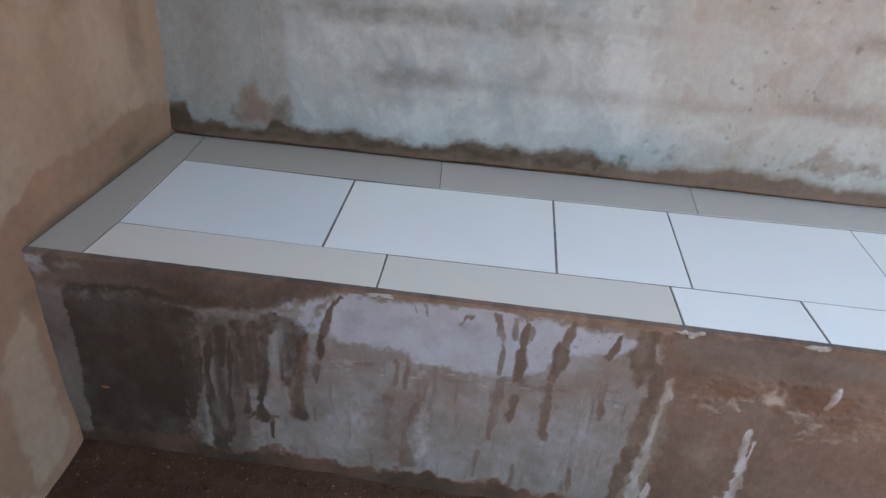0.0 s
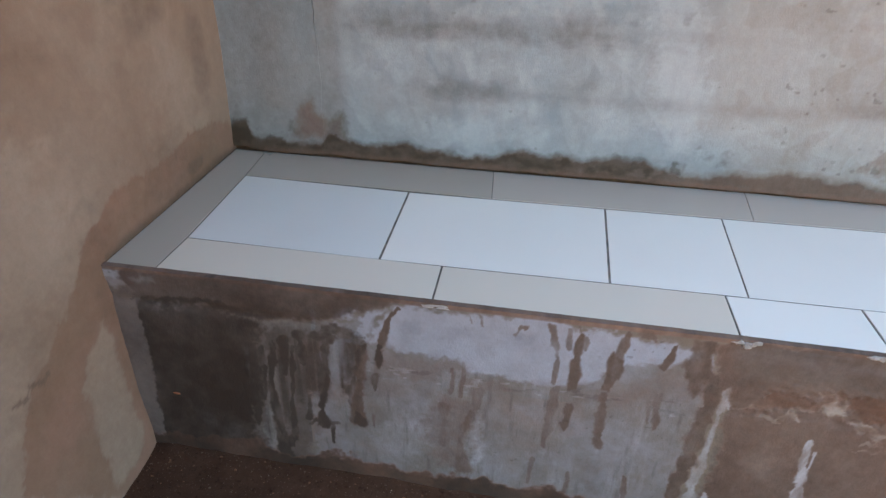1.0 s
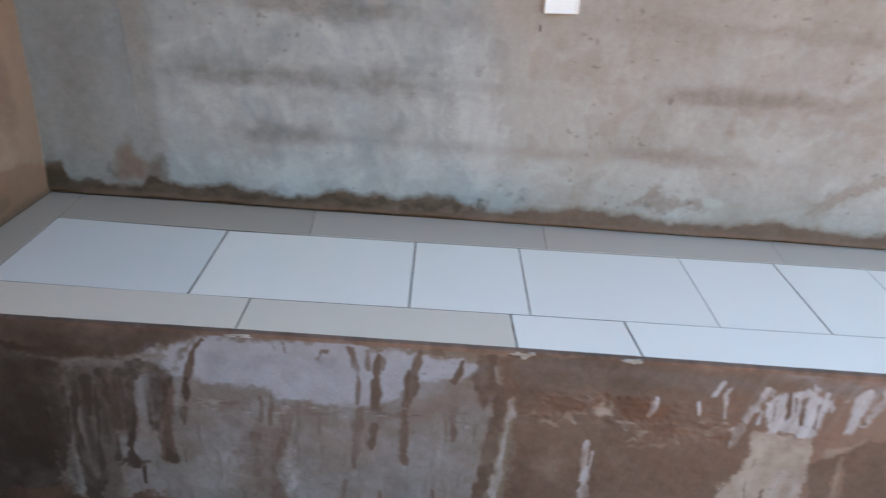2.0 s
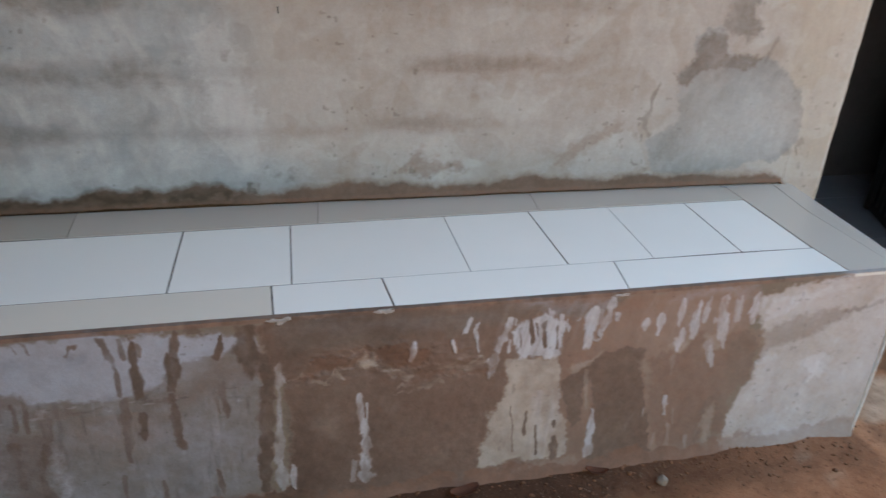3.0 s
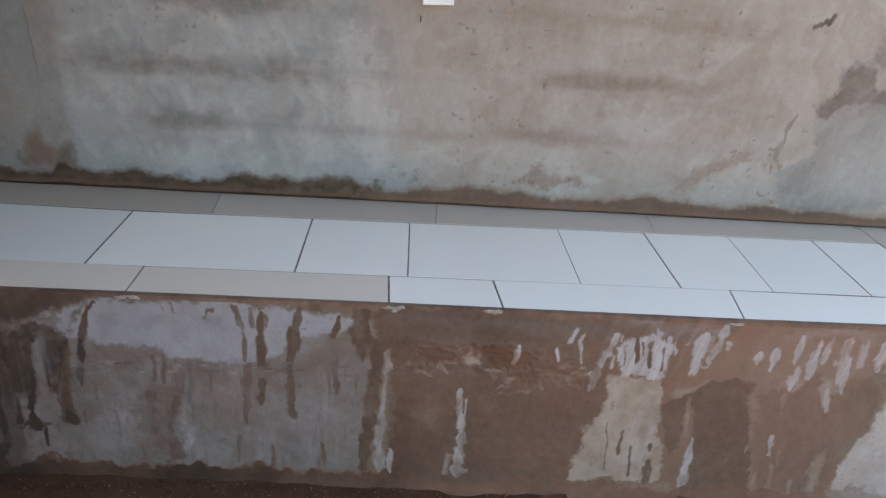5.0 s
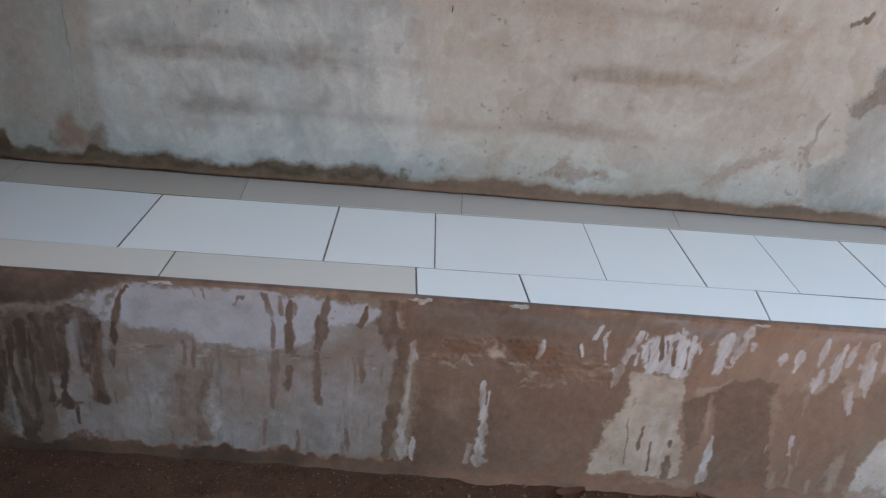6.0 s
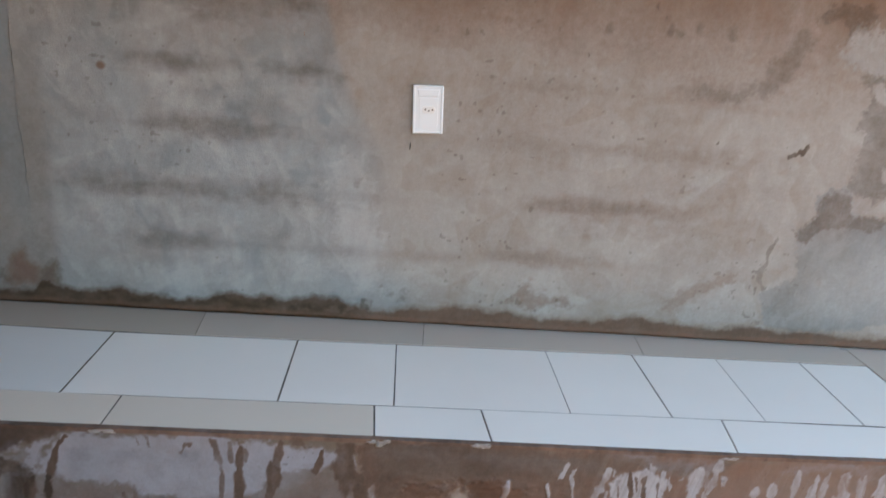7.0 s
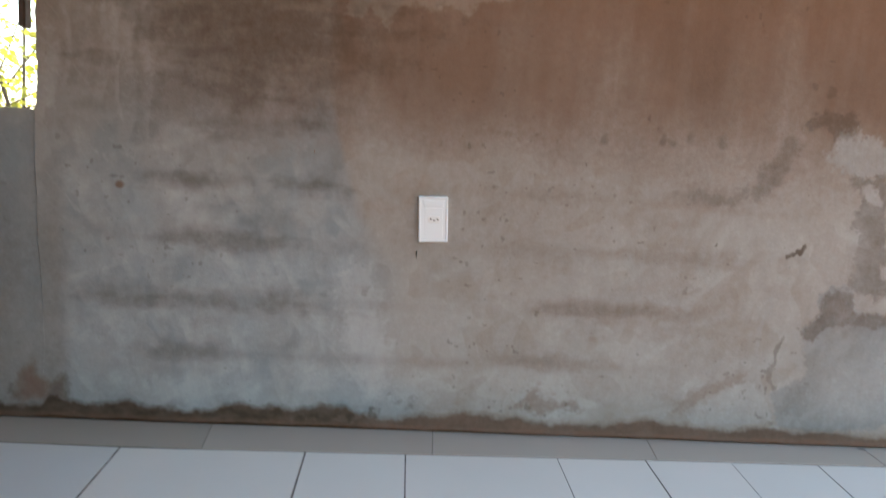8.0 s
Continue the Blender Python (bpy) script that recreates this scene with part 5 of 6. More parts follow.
    for k, (pts, wide, s) in enumerate([([(1.081, 0.366), (1.077, 0.296), (1.073, 0.212), (1.071, 0.123), (1.077, 0.074)], [0.0072, 0.0048, 0.0072, 0.0132, 0.0108], 0.48), ([(1.097, 0.124), (1.096, 0.068)], [0.0054, 0.0072], 0.8), ([(1.085, 0.351), (1.091, 0.331)], [0.0048, 0.0024], 0.6),
                                        ([(1.231, 0.283), (1.234, 0.218), (1.244, 0.156), (1.238, 0.072)], [0.0048, 0.0084, 0.0132, 0.0204], 0.85), ([(1.243, 0.261), (1.244, 0.218)], [0.0036, 0.0030], 0.8), ([(1.217, 0.118), (1.214, 0.072)], [0.0048, 0.0072], 0.55), ([(1.336, 0.403), (1.333, 0.382), (1.329, 0.358)], [0.0048, 0.0072, 0.0036], 1.0), ([(1.414, 0.388), (1.418, 0.372)], [0.0048, 0.0036], 0.9),
                                        ([(1.444, 0.434), (1.435, 0.410)], [0.0054, 0.0042], 0.9), ([(1.462, 0.429), (1.458, 0.419), (1.466, 0.366)], [0.0048, 0.0042, 0.0030], 0.85), ([(1.527, 0.432), (1.518, 0.392), (1.505, 0.361)], [0.0060, 0.0096, 0.0060], 0.9), ([(1.504, 0.368), (1.497, 0.329), (1.496, 0.296)], [0.0072, 0.0120, 0.0072], 0.75), ([(1.531, 0.382), (1.528, 0.348)], [0.0060, 0.0048], 0.8),
                                        ([(1.540, 0.433), (1.539, 0.420)], [0.0030, 0.0024], 0.7), ([(1.610, 0.439), (1.614, 0.410)], [0.0096, 0.0084], 0.95), ([(1.635, 0.429), (1.641, 0.390)], [0.0060, 0.0072], 0.95), ([(1.649, 0.422), (1.654, 0.396)], [0.0054, 0.0042], 0.9), ([(1.704, 0.435), (1.701, 0.395), (1.700, 0.351)], [0.0132, 0.0132, 0.0084], 1.0), ([(1.698, 0.359), (1.696, 0.337)], [0.0048, 0.0036], 0.7),
                                        ([(1.740, 0.463), (1.741, 0.423), (1.733, 0.388)], [0.0084, 0.0108, 0.0060], 0.95), ([(1.722, 0.433), (1.724, 0.377)], [0.0060, 0.0072], 0.9), ([(1.759, 0.424), (1.758, 0.411)], [0.0060, 0.0036], 0.8), ([(1.711, 0.374), (1.725, 0.366)], [0.0036, 0.0030], 0.6), ([(1.671, 0.412), (1.674, 0.410)], [0.0036, 0.0030], 0.7),
                                        ([(1.857, 0.420), (1.858, 0.393), (1.858, 0.360)], [0.0060, 0.0096, 0.0060], 0.9), ([(1.905, 0.444), (1.906, 0.409), (1.907, 0.382)], [0.0054, 0.0072, 0.0036], 0.85), ([(1.948, 0.435), (1.947, 0.392), (1.945, 0.347)], [0.0084, 0.0120, 0.0084], 0.85), ([(1.966, 0.444), (1.964, 0.409)], [0.0048, 0.0060], 0.8), ([(2.003, 0.435), (2.010, 0.394), (2.020, 0.350)], [0.0132, 0.0180, 0.0084], 0.9),
                                        ([(1.992, 0.388), (1.989, 0.377)], [0.0060, 0.0036], 0.6), ([(2.047, 0.434), (2.052, 0.399)], [0.0072, 0.0048], 0.8), ([(1.913, 0.196), (1.917, 0.140)], [0.0048, 0.0060], 0.75), ([(1.862, 0.169), (1.862, 0.151)], [0.0036, 0.0024], 0.7), ([(1.735, 0.184), (1.740, 0.128), (1.743, 0.060)], [0.0048, 0.0096, 0.0108], 0.85),
                                        ([(1.989, 0.320), (2.010, 0.268)], [0.0132, 0.0036], 0.6), ([(1.907, 0.300), (1.911, 0.256)], [0.0072, 0.0036], 0.35), ([(1.940, 0.156), (1.948, 0.112)], [0.0048, 0.0036], 0.4), ([(1.933, 0.108), (1.942, 0.052)], [0.0060, 0.0060], 0.45), ([(1.903, 0.088), (1.903, 0.058)], [0.0060, 0.0048], 0.4), ([(1.989, 0.070), (1.995, 0.034)], [0.0048, 0.0048], 0.4)]):
        pale = most(pale, s * run(x, z, pts, wide, 430 + 2 * k))
    for k, pts in enumerate([[(1.826, 0.401), (1.824, 0.377)], [(1.942, 0.407), (1.944, 0.358)], [(1.966, 0.416), (1.967, 0.381)], [(2.003, 0.425), (2.013, 0.344)], [(2.017, 0.388), (2.026, 0.313)], [(2.040, 0.426), (2.046, 0.376)], [(2.081, 0.436), (2.087, 0.369)], [(2.104, 0.428), (2.106, 0.408)], [(1.996, 0.316), (2.013, 0.265)], [(1.862, 0.411), (1.860, 0.373)], [(1.919, 0.369), (1.916, 0.311)]]):
        pale = most(pale, 0.80 * run(x, z, pts, [0.0084, 0.0108, 0.0060], 520 + 2 * k))
    group = patch(x, z, [(1.539, 0.401), (1.548, 0.418), (1.572, 0.421), (1.594, 0.427), (1.614, 0.431), (1.630, 0.411), (1.640, 0.373), (1.645, 0.343), (1.626, 0.332), (1.602, 0.331), (1.572, 0.335), (1.549, 0.340)], 0.005, 0.005, 390)
    cuts = most(*[run(x, z, pts, wide, 540 + 2 * k) for k, (pts, wide) in enumerate([([(1.571, 0.416), (1.578, 0.368)], [0.0042, 0.0036]), ([(1.598, 0.409), (1.604, 0.356)], [0.0054, 0.0030]), ([(1.627, 0.402), (1.633, 0.351)], [0.0030, 0.0030]), ([(1.552, 0.394), (1.555, 0.367)], [0.0030, 0.0024]), ([(1.582, 0.419), (1.587, 0.395)], [0.0030, 0.0018]), ([(1.548, 0.214), (1.561, 0.091)], [0.0018, 0.0024]),
                                                                              ([(1.583, 0.188), (1.584, 0.130)], [0.0048, 0.0036]), ([(1.654, 0.117), (1.661, 0.058)], [0.0096, 0.0108]), ([(1.649, 0.163), (1.652, 0.141)], [0.0048, 0.0036]), ([(1.609, 0.155), (1.618, 0.080)], [0.0024, 0.0024])])])
    body = patch(x, z, [(1.526, 0.336), (1.639, 0.338), (1.649, 0.290), (1.659, 0.232), (1.674, 0.142), (1.697, 0.069), (1.633, 0.057), (1.543, 0.062), (1.485, 0.060), (1.486, 0.105), (1.498, 0.152), (1.503, 0.194), (1.522, 0.228), (1.523, 0.285), (1.523, 0.314)], 0.006, 0.005, 391)
    cream = most(0.80 * body * (0.95 + 0.8 * n + 0.6 * m), 0.55 * patch(x, z, [(1.662, 0.296), (1.696, 0.317), (1.743, 0.331), (1.698, 0.298), (1.680, 0.283)], 0.005, 0.005, 392), 0.55 * patch(x, z, [(1.890, 0.314), (1.898, 0.348), (1.928, 0.360), (1.953, 0.353), (1.940, 0.330), (1.925, 0.300)], 0.008, 0.008, 393) * (0.9 + 1.5 * m),
                 0.55 * patch(x, z, [(1.959, 0.348), (2.005, 0.358), (2.024, 0.339), (2.006, 0.304), (1.986, 0.303)], 0.008, 0.008, 394), 0.5 * patch(x, z, [(2.036, 0.041), (2.023, 0.114), (2.037, 0.153), (2.054, 0.134), (2.058, 0.072), (2.063, 0.022)], 0.008, 0.010, 395), 0.28 * blot(x, z, 1.17, 0.225, 0.030, 0.035, 0.9, 0.5, 396),
                 0.45 * run(x, z, [(1.706, 0.284), (1.723, 0.189)], [0.0084, 0.0048], 397), 0.40 * patch(x, z, [(1.835, 0.311), (1.851, 0.321), (1.876, 0.210), (1.855, 0.239)], 0.008, 0.010, 398), 0.35 * patch(x, z, [(1.493, 0.057), (1.709, 0.063), (1.715, 0.037), (1.497, 0.034)], 0.010, 0.010, 399) * np.clip(1.2 + 5 * m, 0, 1))
    cream = most(cream, 0.26 * smooth(1.72, 1.90, x) * mid * (1 - arch) * (1 - 0.6 * damp_end) * (0.9 + n + m))
    pale = most(pale, 0.95 * group, 0.42 * body * smooth(-0.05, 0.25, fbm(x * 30, z * 5, 426, 4)) * (z < 0.25))
    pale, cream = pale * (1 - 0.9 * cuts), cream * (1 - 0.6 * cuts)
    # dry, pale far end
    end = patch(x, z, [(2.095, 0.429), (2.169, 0.451), (2.304, 0.459), (2.500, 0.457), (2.541, -0.027), (2.280, 0.005), (2.136, 0.009), (2.096, 0.009), (2.096, 0.062), (2.093, 0.131), (2.100, 0.167), (2.125, 0.216), (2.132, 0.284), (2.129, 0.331), (2.102, 0.379)], 0.007, 0.007, 400)
    end = most(end, smooth(2.28, 2.34, x + 0.03 * n))
    cream = most(cream, 0.86 * end * (0.95 + 0.7 * n) * (1 - 0.75 * damp_end) * (1 - 0.5 * tan_end))
    pale = most(pale, 0.24 * end * (1 - damp_end) * (1 - tan_end) * (0.8 + 2 * n), 0.55 * patch(x, z, [(2.109, 0.407), (2.114, 0.436), (2.202, 0.442), (2.313, 0.452), (2.331, 0.436), (2.211, 0.409), (2.174, 0.379), (2.122, 0.369)], 0.008, 0.010, 401), 0.60 * patch(x, z, [(2.256, 0.250), (2.278, 0.266), (2.334, 0.250), (2.325, 0.195), (2.286, 0.180)], 0.008, 0.008, 402), 0.45 * patch(x, z, [(2.127, 0.222), (2.144, 0.275), (2.189, 0.271), (2.204, 0.195), (2.182, 0.131), (2.129, 0.139)], 0.010, 0.016, 403),
                0.5 * patch(x, z, [(2.183, 0.114), (2.247, 0.121), (2.291, 0.025), (2.225, 0.018), (2.156, 0.031)], 0.012, 0.016, 404), 0.35 * patch(x, z, [(2.356, 0.352), (2.453, 0.449), (2.473, 0.308), (2.456, 0.211)], 0.012, 0.02, 405))
    both = np.clip(1.2 * most(pale, cream), 0, 1)
    damp_shade = damp_shade * (1 - both) * (1 - 0.85 * end * (1 - damp_end))
    soil = most(soil, 0.55 * damp_end, 0.45 * tan_end, 0.35 * patch(x, z, [(2.096, 0.005), (2.092, 0.068), (2.189, 0.092), (2.438, 0.059), (2.517, -0.013)], 0.012, 0.02, 453)) * (1 - 0.9 * both) * (1 - 0.6 * end * (1 - damp_end))
    damp_shade = most(damp_shade, 0.55 * cuts * (x > 1.4), 0.30 * end * smooth(0.28, 0.34, fbm(x * 55, z * 55, 405, 3)), 0.8 * run(x, z, [(2.463, 0.388), (2.468, 0.356), (2.477, 0.324), (2.484, 0.258)], [0.0012, 0.0030, 0.0024, 0.0018], 406), 0.35 * end * run(x, z, [(2.334, 0.370), (2.396, 0.379), (2.439, 0.398)], [0.0048, 0.0084, 0.0036], 407))
    pale = pale * np.clip(0.90 + 1.0 * fbm((x - 0.22 * z) * 110, z * 6, 428, 4), 0.3, 1)
    faint = smooth(0.06, 0.26, fbm((x - 0.22 * z) * 70, z * 5, 429, 4)) * slab(x, z, 1.44, 2.36, 0.36, 0.455, 0.03, 0.03, 430) + 0.9 * smooth(0.08, 0.26, fbm((x - 0.22 * z) * 60, z * 6, 431, 4)) * slab(x, z, 1.80, 2.30, 0.03, 0.15, 0.04, 0.03, 432)
    lime = most(lime * (1 - mid), 0.90 * pale, 0.20 * faint)
    crumbs = smooth(0.12, 0.24, fbm(x * 45, z * 60, 407, 4)) * ridge
    lime = most(lime, 0.24 * crumbs, 0.16 * ridge * smooth(0.10, 0.22, fbm(x * 22, z * 40, 436, 4)))
    chips = most(patch(x, z, [(1.223, 0.364), (1.248, 0.381), (1.265, 0.369), (1.260, 0.347), (1.240, 0.338)], 0.006, 0.004, 441), run(x, z, [(1.264, 0.347), (1.284, 0.332), (1.303, 0.327), (1.332, 0.317)], [0.0036, 0.0072, 0.0048, 0.0072], 442), run(x, z, [(1.165, 0.324), (1.184, 0.336), (1.198, 0.328)], [0.0036, 0.0084, 0.0036], 443), run(x, z, [(1.438, 0.332), (1.461, 0.347), (1.487, 0.345)], [0.0036, 0.0060, 0.0048], 444),
                 0.6 * run(x, z, [(1.304, 0.294), (1.351, 0.290), (1.397, 0.298)], [0.0048, 0.0072, 0.0036], 445), 0.7 * run(x, z, [(1.207, 0.356), (1.223, 0.364)], [0.0048, 0.0048], 446), 0.6 * run(x, z, [(1.097, 0.335), (1.129, 0.352), (1.150, 0.348)], [0.0036, 0.0060, 0.0036], 447), 0.5 * patch(x, z, [(1.392, 0.333), (1.436, 0.349), (1.474, 0.328), (1.432, 0.296)], 0.008, 0.010, 448))
    chips = most(chips, 0.9 * run(x, z, [(1.215, 0.384), (1.233, 0.389), (1.250, 0.386), (1.255, 0.376)], [0.0024, 0.0042, 0.0060, 0.0042], 571), 0.9 * run(x, z, [(1.256, 0.360), (1.269, 0.341), (1.290, 0.331), (1.304, 0.322)], [0.0042, 0.0048, 0.0054, 0.0036], 572), 0.8 * patch(x, z, [(1.308, 0.327), (1.325, 0.321), (1.337, 0.308), (1.324, 0.299), (1.312, 0.311)], 0.005, 0.004, 573),
                 0.7 * run(x, z, [(1.141, 0.321), (1.156, 0.328), (1.171, 0.325)], [0.0030, 0.0054, 0.0030], 574), 0.7 * run(x, z, [(1.197, 0.355), (1.214, 0.360), (1.230, 0.358)], [0.0030, 0.0048, 0.0030], 575), 0.7 * run(x, z, [(1.435, 0.323), (1.453, 0.335), (1.471, 0.339), (1.498, 0.327)], [0.0030, 0.0060, 0.0054, 0.0036], 576), 0.6 * run(x, z, [(1.296, 0.283), (1.321, 0.280), (1.343, 0.291), (1.369, 0.296)], [0.0024, 0.0048, 0.0036, 0.0024], 577)) * np.clip(0.75 + 2.2 * fbm(x * 55, z * 70, 578, 4), 0, 1)
    torn = torn_render(x, z)
    cream = most(cream, 0.85 * chips * np.clip(0.8 + 2.5 * m, 0, 1))
    bare = 1 - 0.9 * chips
    soil, damp_shade = soil * bare, damp_shade * bare
    # upper rim of the torn skin painted dark, as shade of its edge
    damp_shade = most(damp_shade, 0.50 * torn * (1 - smooth(0.0, 0.7, torn_render(x, z + 0.005))) * smooth(-0.1, 0.15, fbm(x * 20, z * 20, 579, 3)))
    damp_shade = most(damp_shade, 0.45 * ridge * smooth(0.06, 0.20, fbm(x * 16, z * 30, 449, 4)) * (1 - chips), 0.5 * most(run(x, z, [(1.268, 0.337), (1.302, 0.316), (1.333, 0.306)], [0.0024, 0.0036, 0.0024], 450), run(x, z, [(1.226, 0.343), (1.254, 0.336)], [0.0024, 0.0030], 451)))
    # splashed mud along the foot, brown bedding and painted shadow line under the tiles
    foot = ground_height(x, 0 * x + FRONT - 0.02)
    mud = 1 - smooth(0.018, 0.034, z - foot - 0.012 + 0.08 * fbm(x * 12, z * 14, 408, 5) + 0.03 * fbm(x * 60, z * 60, 439, 3))
    lip = smooth(TOP - 0.009, TOP - 0.005, z + 0.004 * n)
    mud = mud * (1 - 0.6 * smooth(1.9, 2.3, x))
    soil = most(soil, 0.80 * mud, 0.70 * lip * (1 - 0.7 * smooth(2.1, 2.3, x)))
    damp_shade = most(damp_shade * (1 - 0.2 * mud), 0.90 * mud * (0.95 + n) * (1 - 0.66 * smooth(0.80, 1.4, x)), 0.38 * lip * (0.7 + 2 * m) * (1 - 0.6 * smooth(2.1, 2.3, x)))
    crumble = slab(x, z, 0.40, 1.02, 0.312, 0.338, 0.012, 0.010, 454) * smooth(0.08, 0.18, fbm(x * 26, z * 90, 455, 4))
    damp_shade = most(damp_shade, 0.45 * crumble)
    lime = most(lime, 0.30 * slab(x, z, 0.40, 1.02, 0.300, 0.330, 0.012, 0.010, 456) * smooth(0.16, 0.24, fbm(x * 40, z * 130, 457, 4)))
    specks = smooth(0.33, 0.37, fbm(x * 130, z * 130, 409, 2)) * smooth(-0.1, 0.2, fbm(x * 6, z * 6, 410, 3))
    damp_shade = most(damp_shade, 0.4 * specks, 0.26 * (x > 1.4) * smooth(0.35, 0.39, fbm(x * 60, z * 60, 437, 2)))
    haze = most(0.5 * slab(x, z, 1.06, 1.50, 0.425, 0.458, 0.02, 0.016, 434), patch(x, z, [(1.528, 0.473), (1.643, 0.463), (1.748, 0.460), (1.741, 0.442), (1.626, 0.437), (1.544, 0.449)], 0.008, 0.012, 435), patch(x, z, [(1.870, 0.442), (1.898, 0.464), (2.074, 0.464), (2.083, 0.441), (1.975, 0.447)], 0.008, 0.012, 438)) * np.clip(0.7 + 1.6 * n, 0, 1)
    soil, damp_shade = soil * (1 - 0.55 * haze), damp_shade * (1 - 0.5 * haze)
    grey = 0.80 * (1 - smooth(0.55, 1.05, x)) + 0.6 * dry + 0.3 * slate
    brushed = slate * smooth(-0.08, 0.22, fbm(x * 5, z * 45, 452, 4))
    rust = most(0.90 * torn * (0.9 + n), 0.24 * mid * (1 - slate) * (0.9 + n), 0.60 * red * smooth(-0.12, 0.20, fbm(x * 12, z * 20, 421, 4)), 0.22 * patch(x, z, [(1.526, 0.336), (1.639, 0.338), (1.655, 0.262), (1.524, 0.242)], 0.010, 0.02, 440), 0.85 * mud, 0.30 * lip * (x < 2.1), 0.12 * smooth(0.05, 0.3, fbm(x * 6, z * 9, 422, 5)) * (1 - wet)) * (1 - 0.75 * np.clip(most(pale, cream), 0, 1))
    soil = soil * (1 - 0.5 * brushed)
    film = most(film, 0.20 * brushed, 0.22 * end * (0.8 + 1.6 * n) * (1 - 0.6 * damp_end), 0.50 * haze)
    return {"wash": np.clip(film, 0, 1), "cream": np.clip(cream, 0, 1), "rust": np.clip(rust, 0, 1), "grey": np.clip(grey, 0, 1), "lime": np.clip(lime, 0, 1), "soil": np.clip(soil, 0, 1), "damp_shade": np.clip(damp_shade, 0, 1)}


# plan curves of the tiled top
def y_mid_back(x):
    return float(np.interp(x, [0.09, 0.47, 1.12, 1.71, 2.35], [-0.133, -0.140, -0.127, -0.114, -0.106]))


def y_mid_front(x):
    return float(np.interp(x, [0.1, 0.47, 1.11, 1.70, 2.13, 2.32], [-0.420, -0.424, -0.418, -0.415, -0.412, -0.416]))


def y_front(x):
    return np.interp(x, [0.0, 0.6, 1.08, 1.78, 2.3, 2.48], [-0.541, -0.540, -0.541, -0.5485, -0.547, -0.546])


def y_back(x):
    return float(np.interp(x, [0.0, 0.64, 1.2, 2.6], [0.004, 0.004, 0.012, 0.013]))


def build_bench():
    bench = new("masonry_bench")
    tagged(bench, "plastered masonry bench with a tiled top built against the wall", "bench", kind="")
    # rendered body: front, then the far end, in one run
    zs = np.linspace(-0.04, TOP + 0.0010, 260)
    xs = np.linspace(-0.01, 2.480, 1250)
    gx, gz = np.meshgrid(xs, zs)
    f = bench_fields(gx, gz)
    lip = 1 - smooth(TOP - 0.05, TOP - 0.004, gz)
    gy = y_front(gx) - 0.0022 + lip * (0.003 + 0.007 * fbm(gx * 3, gz * 3, 410, 3) + 0.0035 * fbm(gx * 14, gz * 14, 412, 4)) + (1 - lip) * 0.0015 * fbm(gx * 60, gx * 0, 413, 3)
    ridge = slab(gx, gz, 1.10, 1.47, 0.325, 0.40, 0.02, 0.012, 338)
    gy = gy - 0.0042 * ridge * (2.8 * fbm(gx * 9, gz * 24, 414, 4) + 0.3) - 0.003 * f["lime"] * smooth(0.05, 0.2, fbm(gx * 8, gz * 8, 415, 3))
    torn = torn_render(gx, gz)
    gy = gy + 0.0024 * torn * (0.8 + 1.2 * fbm(gx * 24, gz * 40, 416, 4))
    gy = gy + 0.003 * np.exp(-((gz - 0.405) / 0.012) ** 2) * (1 - smooth(0.3, 0.5, gx)) - (0.010 - 0.007 * (1 - smooth(0.4, 0.7, gx))) * np.exp(-(gz / 0.03) ** 2)
    gy = gy + 0.008 * smooth(2.470, 2.481, gx)
    part("body", sheet("body", gx, gy, gz, BENCH_PLASTER, f, skirt=(0, 0.012, 0)), BENCH_PLASTER, bench, "cement render with wet drips and pale wash stains")
    sx = np.linspace(0, 1, 60)
    ex, ez = np.meshgrid(sx, np.linspace(-0.04, TOP - 0.0025, 60))
    px = 2.480 + 0.11 * ex + 0.004 * fbm(ex * 6, ez * 9, 420, 3) * (ex > 0.02)
    py = FRONT + 0.012 + (0.545 - 0.012) * ex
    fe = {"grey": 0 * ex, "lime": 0.5 + 0 * ex, "soil": np.clip(1 - smooth(0.0, 0.07, ez), 0, 1), "damp_shade": 0 * ex}
    part("end_face", sheet("end_face", px, py, ez, BENCH_PLASTER, fe), BENCH_PLASTER, bench)
    part("mortar_bed", prism_bm([(0.0, FRONT + 0.006), (2.476, FRONT + 0.006), (2.585, 0.012), (0.0, 0.012)], TOP - 0.03, TOP - 0.0016), MORTAR, bench, "dark mortar showing in the tile joints")

    def tile(corners, glaze, label="", lift=0.0):
        c = [Vector((x, y)) for x, y in corners]
        tilt = random.uniform(-0.0002, 0.0002)
        bm = prism_bm([(v.x, v.y) for v in c], TOP - 0.009, TOP + lift + tilt, 0.0007)
        return part("tile", bm, glaze, bench, label)

    g, LIP = 0.0018, 0.0008
    # middle row: joints at the back and at the front
    joints = [(0.089, 0.100), (0.467, 0.474), (0.885, 0.884), (1.120, 1.114), (1.490, 1.479), (1.713, 1.698), (1.935, 1.905), (2.164, 2.130), (2.352, 2.317)]
    gaps = [0.0012, 0.0022, 0.0020, 0.0015, 0.0010, 0.0018, 0.0010, 0.0019, 0.0018]
    for (b0, f0), (b1, f1), g0, g1 in zip(joints, joints[1:], gaps, gaps[1:]):
        tile([(f0 + g0, y_mid_front(f0) + 1.2 * g), (f1 - g1, y_mid_front(f1) + 1.2 * g), (b1 - g1, y_mid_back(b1) - g), (b0 + g0, y_mid_back(b0) - g)], WHITE_GLAZE if b0 > 0.1 else SHADED_GLAZE, "white glazed tile", random.uniform(-0.0011, -0.0007))
